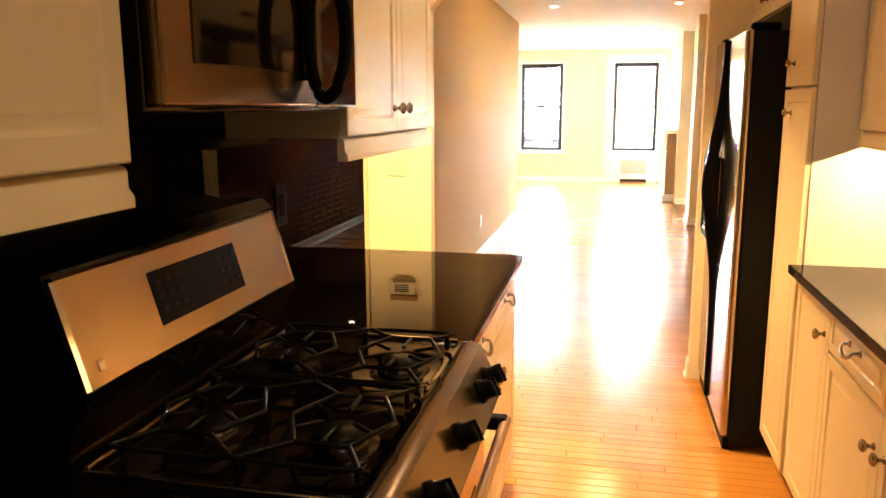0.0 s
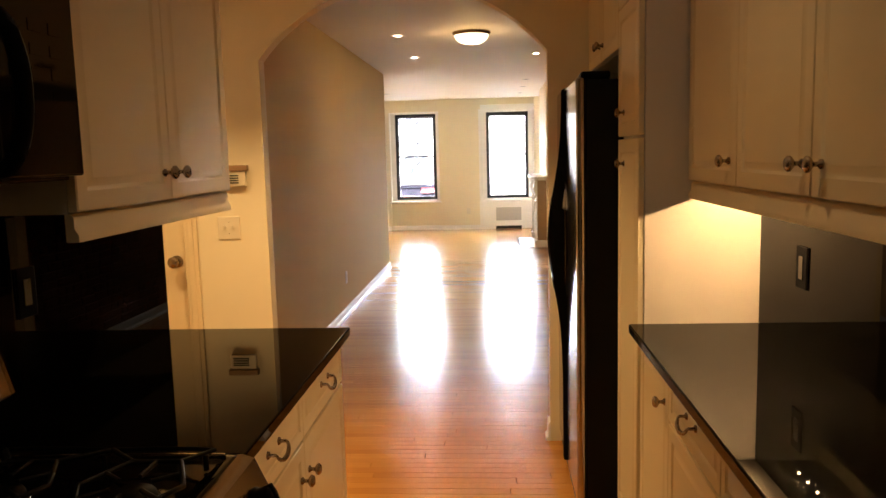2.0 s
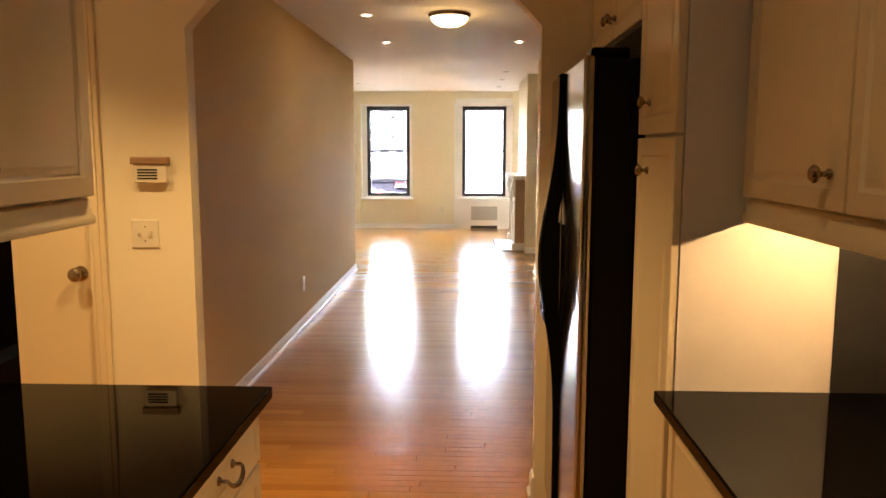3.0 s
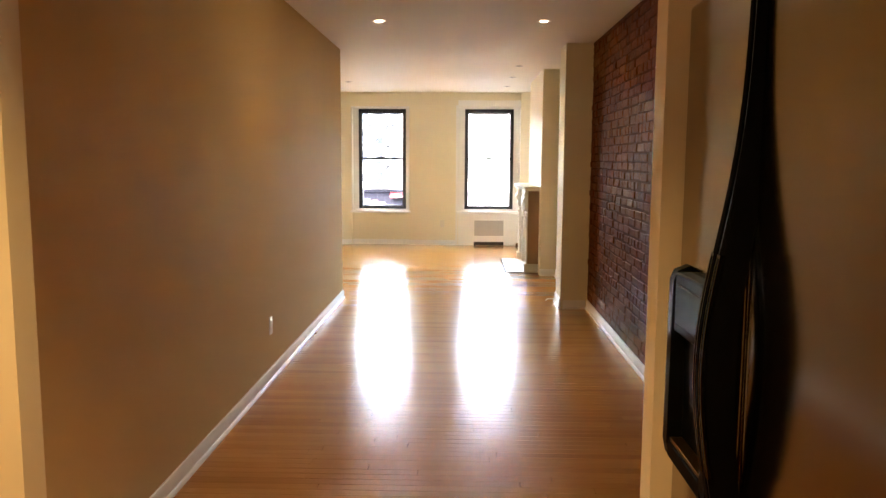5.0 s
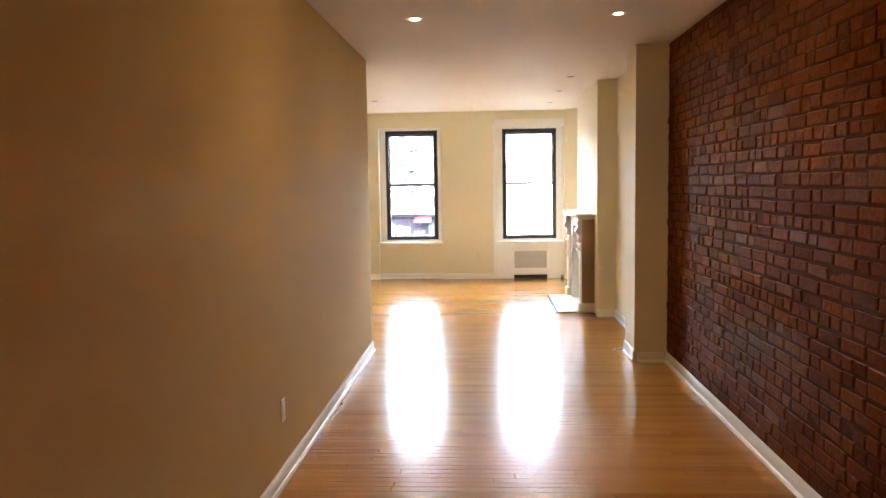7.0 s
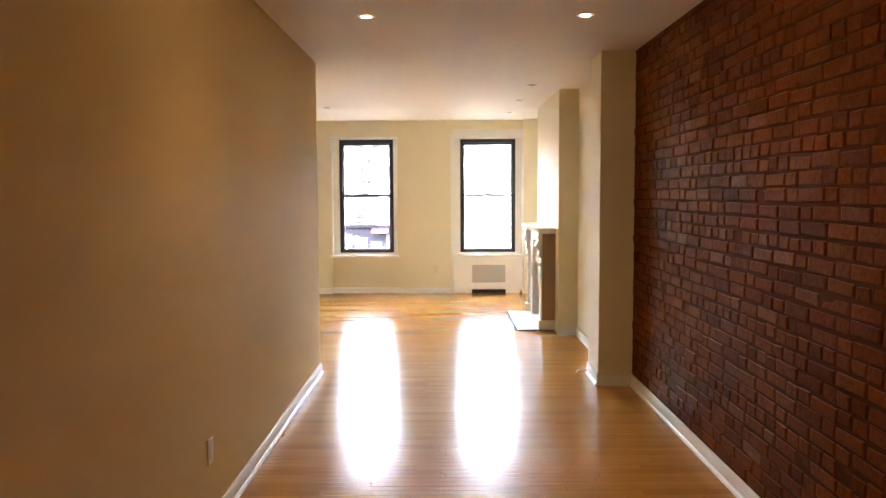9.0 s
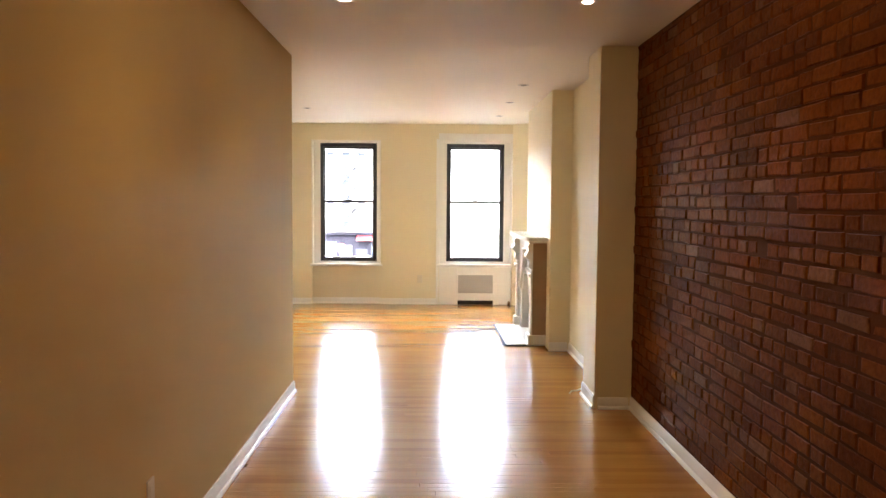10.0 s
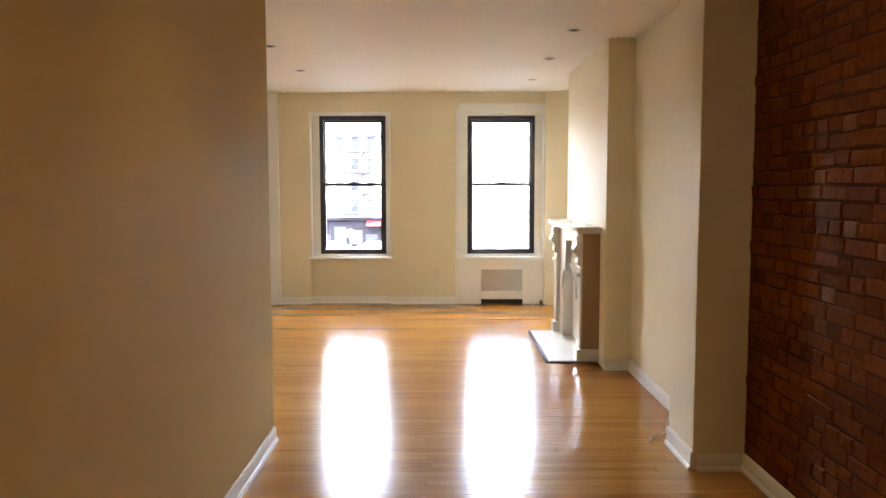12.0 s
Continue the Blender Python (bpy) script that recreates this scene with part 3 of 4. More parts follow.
# stove side
CF, LE = 0.112, 0.142
RY0, RY1 = 2.30, 3.10
base_unit(RY1 + 0.006, 4.195, KL, CF, 1, [("drawer", 3.106, 3.66, 0.735, 0.875, None), ("drawer", 3.66, 4.195, 0.735, 0.875, None), ("door", 3.106, 3.66, 0.115, 0.725, 3.622), ("door", 3.66, 4.195, 0.115, 0.725, 3.70)], "white raised-panel base cabinet with two drawers over doors")
base_unit(0.9, RY0 - 0.006, KL, CF, 1, [("drawer", 0.9, 1.6, 0.735, 0.875, None), ("drawer", 1.6, 2.294, 0.735, 0.875, None), ("door", 0.9, 1.6, 0.115, 0.725, 1.56), ("door", 1.6, 2.294, 0.115, 0.725, 1.64)], "white raised-panel base cabinet beside the stove")
solid("countertop", B(KL, LE, RY1 + 0.006, 4.215, 0.884, 0.915, bevel=0.004), M_GRANITE, "polished black granite countertop with reflections", "countertop")
solid("countertop", B(KL, LE, 0.2, RY0 - 0.006, 0.884, 0.915, bevel=0.004), M_GRANITE, "polished black granite countertop beside the stove", "countertop")
bs = structure("backsplash_stove", B(KL, KL + 0.012, 0.2, 4.2, 0.916, 1.62), M_GRANITE, "polished black granite backsplash")
LU = -0.165
wall_unit(3.118, 3.99, KL, LU, 1, 1.395, UP, [(3.118, 3.56, 3.525), (3.56, 3.99, 3.60)], "white two-door wall cabinet with glossy raised panels")
wall_unit(1.0, 2.262, KL, LU, 1, 1.395, UP, [(1.0, 1.63, 1.60), (1.63, 2.262, 1.66)], "white two-door wall cabinet beside the microwave")
wall_unit(2.305, 3.11, KL, LU, 1, 1.915, UP, [(2.305, 2.708, 2.67), (2.708, 3.11, 2.745)], "short white wall cabinet above the microwave", rail=False)

# sink side
RF, RU = 1.118, 1.265
edge = 1.078
base_unit(3.80, 4.222, KR, RF, -1, [("tall_door", 3.80, 4.222, 0.115, 0.875, None)], "narrow white base cabinet with one tall door")
tall = [o for o in scene.objects if o.name.startswith("base_cabinet") and o.parent is None][-1]
part("knob", knob_bm(RF, 3.85, 0.77, -1), M_NICKEL, [o for o in tall.children if o.name.startswith("door")][0], "antique nickel knob")
for a, m, b in ((2.72, 3.30, 3.80), (1.76, 2.24, 2.72), (0.8, 1.28, 1.76)):
    base_unit(a, b, KR, RF, -1, [("drawer", a, m, 0.735, 0.875, None), ("drawer", m, b, 0.735, 0.875, None), ("door", a, m, 0.115, 0.725, m - 0.04), ("door", m, b, 0.115, 0.725, m + 0.04)], "white base cabinet with two drawers over two doors")
solid("countertop", B(edge, KR, 0.2, 4.22, 0.884, 0.915, bevel=0.004), M_GRANITE, "polished black granite countertop of the sink run", "countertop")
structure("backsplash_sink", B(KR - 0.012, KR, 0.2, 4.22, 0.916, 1.395), M_GRANITE, "polished black granite backsplash")
RZ = 1.385
for a, b, kn in ((3.72, 4.215, [(3.72, 4.215, 3.785)]), (2.78, 3.72, [(2.78, 3.247, 3.20), (3.247, 3.72, 3.293)]), (1.84, 2.78, [(1.84, 2.31, 2.265), (2.31, 2.78, 2.355)]), (0.9, 1.84, [(0.9, 1.37, 1.33), (1.37, 1.84, 1.41)])):
    wall_unit(a, b, KR, RU, -1, RZ, UP, kn, "white wall cabinet with raised panels and light rail")

# pantry and over-fridge cabinet
pantry = thing("pantry_cabinet", (1.3, 4.36, 0), "tall narrow white pantry cabinet beside the fridge", "cabinet")
bpy.context.view_layer.update()
PF = 1.108
part("body", B(PF + 0.022, KR, 4.225, 4.637, 0.10, UP), M_CABIN, pantry)
part("toe_kick", B(PF + 0.07, KR, 4.225, 4.637, 0, 0.10), M_CAB, pantry)
for z0, z1, kz in ((0.115, 1.528, 1.441), (1.538, 1.995, 1.622)):
    d = part("door", panel_door(4.232, 4.633, z0, z1, PF, -1, rail=0.06), M_CAB, pantry)
    part("knob", knob_bm(PF, 4.50, kz, -1), M_NICKEL, d, "antique nickel knob")
of = wall_unit(4.642, 5.535, 1.80, PF, -1, 1.86, UP, [(4.642, 5.088, 5.05), (5.088, 5.535, 5.125)], "white cabinet above the fridge", rail=False)
part("side_stile", B(PF + 0.0, PF + 0.022, 4.232, 4.633, 2.0, UP, bevel=0.003), M_CAB, pantry)

# rope light under the sink-side wall cabinets
rope = thing("under_cabinet_light", (1.43, 3.0, RZ), "clear rope light with tiny glowing bulbs", "light")
bpy.context.view_layer.update()
part("tube", tube(bmesh.new(), [(1.41, 1.35 + 0.14 * i, RZ - 0.006) for i in range(21)], 0.004, 6), M_VOID, rope, "dark channel of the rope light")
bm = bmesh.new()
for i in range(15):
    y = 3.10 + 0.07 * i
    bmesh.ops.create_icosphere(bm, subdivisions=1, radius=0.0045, matrix=Matrix.Translation((1.41, y, RZ - 0.013)))
tagged(part("bulbs", bm, M_ROPE, rope, "row of tiny warm bulbs"), kind="stuff")

# ---- stove ----
RX = 0.182
st = thing("gas_range", (-0.2, 2.70, 0), "black and stainless gas range with cast iron grates", "stove")
bpy.context.view_layer.update()
part("body", B(KL + 0.013, RX - 0.06, RY0, RY1, 0.02, 0.885, bevel=0.004), M_BLACK, st, "black enamel sides")
cx0, cx1, cy0, cy1 = KL + 0.10, RX - 0.045, RY0 - 0.003, RY1 + 0.003
BURNERS = [(bx, by) for bx in (-0.215, 0.02) for by in (2.51, 2.885)]


def pan_height(x, y):
    """Rolled rim, flat deck and a shallow bowl under each burner."""
    edge_d = min(x - cx0, cx1 - x, y - cy0, cy1 - y)
    h = 0.918 - 0.012 * max(0.0, 1 - edge_d / 0.010) ** 2 - 0.005 * min(1.0, max(0.0, (edge_d - 0.022) / 0.012))
    for bx, by in BURNERS:
        q = math.hypot((x - bx) / 0.105, (y - by) / 0.135)
        if q < 1:
            h -= 0.009 * (1 - q * q) ** 1.5
    return h


bm = bmesh.new()
NX, NY = 64, 84
pan = [[bm.verts.new((cx0 + (cx1 - cx0) * i / NX, cy0 + (cy1 - cy0) * k / NY, pan_height(cx0 + (cx1 - cx0) * i / NX, cy0 + (cy1 - cy0) * k / NY))) for k in range(NY + 1)] for i in range(NX + 1)]
for i in range(NX):
    for k in range(NY):
        bm.faces.new((pan[i][k], pan[i + 1][k], pan[i + 1][k + 1], pan[i][k + 1]))
edge_loop = [pan[i][0] for i in range(NX + 1)] + [pan[NX][k] for k in range(1, NY + 1)] + [pan[i][NY] for i in range(NX - 1, -1, -1)] + [pan[0][k] for k in range(NY - 1, 0, -1)]
low = [bm.verts.new((v.co.x, v.co.y, 0.886)) for v in edge_loop]
for i in range(len(low)):
    k = (i + 1) % len(low)
    bm.faces.new((edge_loop[i], low[i], low[k], edge_loop[k]))
bm.faces.new(low)
part("cooktop", bm, M_BLACK, st, "glossy black enamel cooktop")
for y in (RY0 + 0.012, RY1 - 0.012):
    part("rim", tube(bmesh.new(), [(KL + 0.17, y, 0.919), (RX - 0.075, y, 0.919)], 0.005, 6), M_CHROME, st, "bright rim of the cooktop")
part("back_rim", tube(bmesh.new(), [(KL + 0.168, RY0 + 0.02, 0.921), (KL + 0.168, RY1 - 0.02, 0.921)], 0.005, 6), M_STEEL_H, st, "bright rim before the backguard")
# slanted front control panel
bm = prism(bmesh.new(), [(RX - 0.06, 0.915), (RX - 0.045, 0.918), (RX - 0.02, 0.910), (RX + 0.03, 0.80), (RX + 0.02, 0.785), (RX - 0.06, 0.785)], "y", RY0, RY1)
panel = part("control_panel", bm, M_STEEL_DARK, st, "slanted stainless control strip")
nrm = Vector((0.11, 0, 0.05)).normalized()
for y in (RY0 + 0.075, RY0 + 0.165, (RY0 + RY1) / 2, RY1 - 0.165, RY1 - 0.075):
    m = Matrix.Translation((RX + 0.006, y, 0.855)) @ nrm.to_track_quat("Z", "Y").to_matrix().to_4x4()
    bm = lathe(bmesh.new(), [(0, 0), (0.027, 0), (0.027, 0.006), (0.022, 0.010), (0.021, 0.030), (0.018, 0.036), (0, 0.037)], m, 20)
    k = part("control_knob", bm, M_PLASTIC, panel, "black control knob")
    bm = bmesh.new()
    got = bmesh.ops.create_cube(bm, size=1, matrix=m @ Matrix.Translation((0, 0, 0.033)) @ Matrix.Diagonal((0.008, 0.044, 0.018, 1)))
    bmesh.ops.bevel(bm, geom=bm.edges[:], offset=0.002, segments=1, affect="EDGES")
    part("grip", bm, M_PLASTIC, panel)
door = part("oven_door", B(RX - 0.058, RX - 0.01, RY0 + 0.006, RY1 - 0.006, 0.20, 0.775, bevel=0.006), M_STEEL_H, st, "stainless oven door")
part("oven_window", B(RX - 0.012, RX - 0.007, RY0 + 0.14, RY1 - 0.14, 0.36, 0.62, bevel=0.002), M_SMOKE, door, "dark oven window")
part("oven_handle", tube(bmesh.new(), [(RX + 0.045, RY0 + 0.03 + (RY1 - RY0 - 0.06) * i / 8, 0.735) for i in range(9)], 0.013, 12), M_STEEL_H, door, "stainless oven handle")
for y in (RY0 + 0.045, RY1 - 0.045):
    part("handle_bracket", B(RX - 0.012, RX + 0.05, y - 0.018, y + 0.018, 0.72, 0.752, bevel=0.006), M_PLASTIC, door, "black handle bracket")
part("storage_drawer", B(RX - 0.058, RX - 0.012, RY0 + 0.006, RY1 - 0.006, 0.05, 0.19, bevel=0.006), M_STEEL_H, st, "stainless bottom drawer")
# backguard
bg_ = part("backguard", prism(bmesh.new(), [(KL + 0.013, 0.89), (KL + 0.16, 0.89), (KL + 0.15, 0.965), (KL + 0.192, 1.035), (KL + 0.135, 1.228), (KL + 0.115, 1.248), (KL + 0.06, 1.255), (KL + 0.013, 1.245)], "y", RY0 + 0.002, RY1 - 0.002), M_BLACK, st, "black enamel backguard")
F0, F1 = (KL + 0.194, 1.052), (KL + 0.146, 1.218)
slant = [(F0[0] - 0.014, F0[1]), (F0[0] - 0.004, F0[1] - 0.005), F0, F1, (F1[0] - 0.006, F1[1] + 0.005), (F1[0] - 0.014, F1[1])]
part("fascia", prism(bmesh.new(), slant, "y", RY0 + 0.016, RY1 - 0.035), M_STEEL_H, bg_, "stainless fascia")
for y in (RY0 + 0.004, RY1 - 0.035):
    part("end_trim", prism(bmesh.new(), [(a + 0.001, z) for a, z in slant], "y", y, y + 0.012), M_CHROME, bg_, "bright end trim")
dz = lambda f: (F0[0] + (F1[0] - F0[0]) * f + 0.0015, F0[1] + (F1[1] - F0[1]) * f)
p0, p1 = dz(0.24), dz(0.80)
part("clock_display", prism(bmesh.new(), [p0, (p0[0] - 0.004, p0[1]), (p1[0] - 0.004, p1[1]), p1], "y", 2.53, 2.845), M_PLASTIC, bg_, "dark clock display with touch keys")
for y in (2.553, 2.585, 2.617, 2.77, 2.80, 2.83):
    for f in (0.38, 0.52, 0.66):
        q = dz(f)
        part("touch_key", B(q[0] - 0.001, q[0] + 0.001, y - 0.009, y + 0.009, q[1] - 0.005, q[1] + 0.005), M_CASE, bg_)
q = dz(0.12)
part("badge", prism(bmesh.new(), [q, (q[0] - 0.002, q[1]), (dz(0.22)[0] - 0.002, dz(0.22)[1]), dz(0.22)], "y", 2.345, 2.36), M_NICKEL, bg_, "small square badge")
# burners and grates
for bx in (-0.215, 0.02):
    for by in (2.51, 2.885):
        b = part("burner", lathe(bmesh.new(), [(0, 0.0), (0.085, 0.0), (0.078, 0.004), (0.05, 0.004), (0.046, 0.018), (0.038, 0.022), (0, 0.022)], pose(bx, by, 0.9045), 24), M_ALU, st, "aluminium gas burner")
        part("burner_cap", lathe(bmesh.new(), [(0, 0.022), (0.036, 0.022), (0.040, 0.026), (0.036, 0.033), (0, 0.034)], pose(bx, by, 0.9045), 24), M_IRON, b, "black burner cap")
GZ = 0.947
for y0, y1 in ((2.345, 2.695), (2.705, 3.055)):
    bm = bmesh.new()
    xa, xb_ = KL + 0.185, RX - 0.078
    yc = (y0 + y1) / 2
    xm = (xa + xb_) / 2
    for bx in (-0.215, 0.02):
        hexa = [(bx + 0.092 * math.cos(k * math.pi / 3), yc + 0.118 * math.sin(k * math.pi / 3), GZ + 0.004) for k in range(6)]
        tube(bm, hexa, 0.005, 8, closed=True)
        for k in range(6):
            a = k * math.pi / 3 + math.pi / 6
            tube(bm, [(bx + 0.032 * math.cos(a), yc + 0.036 * math.sin(a), GZ + 0.004), (bx + 0.080 * math.cos(a), yc + 0.102 * math.sin(a), GZ + 0.004)], 0.0045, 8)
        for u, v in ((1, 2), (5, 4)):
            edge_y = y1 - 0.008 if u == 1 else y0 + 0.008
            foot_l, foot_r = max(xa, bx - 0.115), min(xb_, bx + 0.115)
            tube(bm, [(foot_l, edge_y, GZ), (hexa[v][0], hexa[v][1], GZ + 0.004)], 0.005, 8)
            tube(bm, [(foot_r, edge_y, GZ), (hexa[u][0], hexa[u][1], GZ + 0.004)], 0.005, 8)
            tube(bm, [(foot_l, edge_y, GZ), (bx - 0.045, edge_y + (0.006 if u == 1 else -0.006), GZ), (bx + 0.045, edge_y + (0.006 if u == 1 else -0.006), GZ), (foot_r, edge_y, GZ)], 0.0045, 8)
    for gx in (xa + 0.01, xm, xb_ - 0.01):
        for gy in (y0 + 0.03, y1 - 0.03):
            tube(bm, [(gx, gy, GZ), (gx, gy, 0.917)], 0.006, 6)
    part("grate", bm, M_IRON, st, "cast iron grate")

# ---- microwave ----
MW0, MW1, MX, MZ0, MZ1 = 2.305, 3.11, -0.14, 1.470, 1.90
mw = thing("microwave", (-0.33, 2.71, MZ0), "black and stainless over-the-range microwave with bow handle", "microwave")
bpy.context.view_layer.update()
part("case", B(KL, MX - 0.03, MW0, MW1, MZ0 - 0.008, MZ1, bevel=0.004), M_BLACK, mw, "black case")
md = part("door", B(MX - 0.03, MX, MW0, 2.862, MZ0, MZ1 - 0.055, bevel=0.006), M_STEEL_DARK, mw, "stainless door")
part("window", B(MX - 0.004, MX + 0.002, 2.385, 2.745, MZ0 + 0.062, MZ1 - 0.09, bevel=0.002), M_SMOKE, md, "smoked glass window")
loop = []
for i in range(32):
    a = 2 * math.pi * i / 32
    loop.append((MX + 0.040 + (0.046 if math.cos(a) > 0 else 0.030) * math.cos(a), 2.80, 1.605 + 0.118 * math.sin(a)))
part("handle", tube(bmesh.new(), loop, 0.014, 8, closed=True), M_PLASTIC, md, "black bow handle")
for z in (1.53, 1.68):
    part("handle_post", B(MX - 0.002, MX + 0.016, 2.79, 2.81, z - 0.010, z + 0.010, bevel=0.003), M_PLASTIC, md)
cp = part("control_panel", B(MX - 0.03, MX, 2.865, MW1, MZ0, MZ1 - 0.055, bevel=0.005), M_SMOKE, mw, "dark control panel")
for r in range(6):
    for c in range(3):
        part("key", B(MX - 0.001, MX + 0.0012, 2.905 + 0.06 * c, 2.94 + 0.06 * c, 1.52 + 0.04 * r, 1.54 + 0.04 * r), M_SMOKE, cp)
vent = part("vent", B(MX - 0.03, MX - 0.004, MW0, MW1, MZ1 - 0.052, MZ1, bevel=0.003), M_BLACK, mw, "black top vent")
for i in range(3):
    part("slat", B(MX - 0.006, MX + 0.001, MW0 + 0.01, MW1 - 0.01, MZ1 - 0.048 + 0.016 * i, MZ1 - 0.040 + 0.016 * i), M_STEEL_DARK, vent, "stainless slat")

# ---- fridge ----
FR0, FR1, FD, FT = 4.645, 5.532, 0.953, 1.765
fr = thing("refrigerator", (1.35, 5.05, 0), "side-by-side stainless refrigerator with black sides and curved handles", "refrigerator")
bpy.context.view_layer.update()
part("case", B(FD + 0.036, 1.795, FR0, FR1, 0.03, FT - 0.01, bevel=0.004), M_CASE, fr, "black textured case")
part("base_grille", B(FD + 0.012, FD + 0.035, FR0 + 0.01, FR1 - 0.01, 0.005, 0.055, bevel=0.003), M_PLASTIC, fr, "black base grille")
GAP = 5.125
for nm, a, b in (("fridge_door", FR0, GAP - 0.004), ("freezer_door", GAP + 0.004, FR1)):
    d = part(nm, B(FD, FD + 0.034, a, b, 0.065, FT, bevel=0.012, seg=3), M_STEEL, fr, "brushed stainless door")
    s = -1 if nm == "fridge_door" else 1
    e = GAP + s * 0.006
    bm = bmesh.new()
    n = 40
    ring = []
    for i in range(n + 1):
        z = 0.075 + (FT - 0.085) * i / n
        u = (z - 1.10) / 0.30
        bulge = math.exp(-u * u) 
        x = FD - 0.012 - 0.064 * bulge
        w = 0.013 + 0.005 * bulge
        ring.append([bm.verts.new(v) for v in ((FD + 0.002 - 0.045 * max(0, bulge - 0.45), e, z), (x, e, z), (x - 0.002, e + s * w * 0.6, z), (x + 0.010, e + s * w, z), (FD + 0.002 - 0.045 * max(0, bulge - 0.45), e + s * w, z))])
    for p, q in zip(ring, ring[1:]):
        for k in range(5):
            bm.faces.new((p[k], p[(k + 1) % 5], q[(k + 1) % 5], q[k]))
    bm.faces.new(ring[0])
    bm.faces.new(ring[-1][::-1])
    h = part("handle", bm, M_PLASTIC, d, "long curved black handle")
    # U of glossy strips added on the handle to catch a window glint
    bm = bmesh.new()
    for o0, o1 in ((0.003, 0.006), (0.014, 0.017)):
        strip = []
        for i in range(21):
            z = 0.925 + 0.37 * i / 20
            x = FD - 0.0145 - 0.064 * math.exp(-((z - 1.10) / 0.30) ** 2)
            strip.append((bm.verts.new((x, e + s * o0, z)), bm.verts.new((x, e + s * o1, z)), bm.verts.new((x + 0.006, e + s * o1, z)), bm.verts.new((x + 0.006, e + s * o0, z))))
        for p, q in zip(strip, strip[1:]):
            for k in range(4):
                bm.faces.new((p[k], p[(k + 1) % 4], q[(k + 1) % 4], q[k]))
    for z in (0.922, 1.292):
        x = FD - 0.0145 - 0.064 * math.exp(-((z - 1.10) / 0.30) ** 2)
        box(bm, x, x + 0.006, min(e + s * 0.003, e + s * 0.017), max(e + s * 0.003, e + s * 0.017), z - 0.003, z + 0.003)
    part("glint_strip", bm, M_BLACK, h, "glossy black strip added to catch a glint")
    if s > 0:
        dy0, dy1, dz0, dz1 = 5.195, 5.478, 0.825, 1.22
        bm = bmesh.new()
        lip = [(FD + 0.004, dz0 - 0.012), (FD - 0.030, dz0), (FD - 0.036, dz0 + 0.03), (FD - 0.034, dz1 - 0.02), (FD - 0.026, dz1), (FD + 0.004, dz1 + 0.012)]
        for a_, b_ in ((dy0, dy0 + 0.030), (dy1 - 0.030, dy1)):
            prism(bm, lip, "y", a_, b_)
        box(bm, FD - 0.034, FD + 0.004, dy0 + 0.030, dy1 - 0.030, dz0, dz0 + 0.035, bevel=0.004)
        box(bm, FD - 0.030, FD + 0.004, dy0 + 0.030, dy1 - 0.030, dz1 - 0.125, dz1 - 0.002, bevel=0.004)
        dp = part("dispenser", bm, M_PLASTIC, d, "black ice and water dispenser frame")
        part("recess", B(FD - 0.004, FD - 0.001, dy0 + 0.028, dy1 - 0.028, dz0 + 0.03, dz1 - 0.12), M_PLASTIC, dp, "dark dispenser recess")
        part("spout_panel", B(FD - 0.0335, FD - 0.029, dy0 + 0.045, dy1 - 0.045, dz1 - 0.105, dz1 - 0.025, bevel=0.002), M_PLASTIC, dp, "dispenser control panel")
        part("lever", B(FD - 0.022, FD - 0.010, 5.315, 5.36, 0.97, 1.095, bevel=0.003), M_PLASTIC, dp, "dark dispenser lever")
        part("drip_tray", B(FD - 0.030, FD - 0.004, dy0 + 0.035, dy1 - 0.035, dz0 + 0.0345, dz0 + 0.042, bevel=0.001), M_STEEL_H, dp, "bright drip tray edge")
for y in (FR0 + 0.06, FR1 - 0.06):
    part("hinge_cover", B(FD + 0.02, FD + 0.13, y - 0.05, y + 0.05, FT - 0.011, FT + 0.022, bevel=0.008), M_PLASTIC, fr, "black hinge cover")

# ---- entry door, switch, thermostat, outlets ----
dr = tagged(new("door_1"), "cream painted entry door with a nickel knob", "door", kind="structure")
dr.location = (-1.37, ARCH, 0)
bpy.context.view_layer.update()
leaf = B(-0.04, 0, DX0 + 0.004, DX1 - 0.004, 0.008, DZ - 0.004, bevel=0.003)
leaf.transform(Matrix.Translation((0, ARCH + 0.012, 0)) @ Matrix(((0, 1, 0, 0), (-1, 0, 0, 0), (0, 0, 1, 0), (0, 0, 0, 1))))
part("leaf", leaf, M_DOOR, dr, "cream painted door leaf")
m = Matrix.Translation((DX1 - 0.055, ARCH + 0.012, 0.97)) @ Matrix.Rotation(math.pi / 2, 4, "X")
part("door_knob", lathe(bmesh.new(), [(0, 0), (0.032, 0), (0.032, 0.006), (0.012, 0.012), (0.012, 0.03), (0.026, 0.042), (0.030, 0.055), (0.022, 0.066), (0, 0.068)], m, 24), M_NICKEL, dr, "satin nickel knob")
bm = bmesh.new()
for a, b, c, d in ((DX1, DX1 + 0.07, 0, DZ + 0.07), (DX0 - 0.07, DX0, 0, DZ + 0.07), (DX0, DX1, DZ, DZ + 0.07)):
    box(bm, a, b, ARCH - 0.016, ARCH, c, d, bevel=0.004)
    box(bm, a + 0.02 if b - a < 0.2 else a, b - 0.02 if b - a < 0.2 else b, ARCH - 0.022, ARCH - 0.014, c + (0.02 if b - a > 0.2 else 0), d - 0.02, bevel=0.003)
part("casing", bm, M_DOOR, dr, "cream painted door casing")


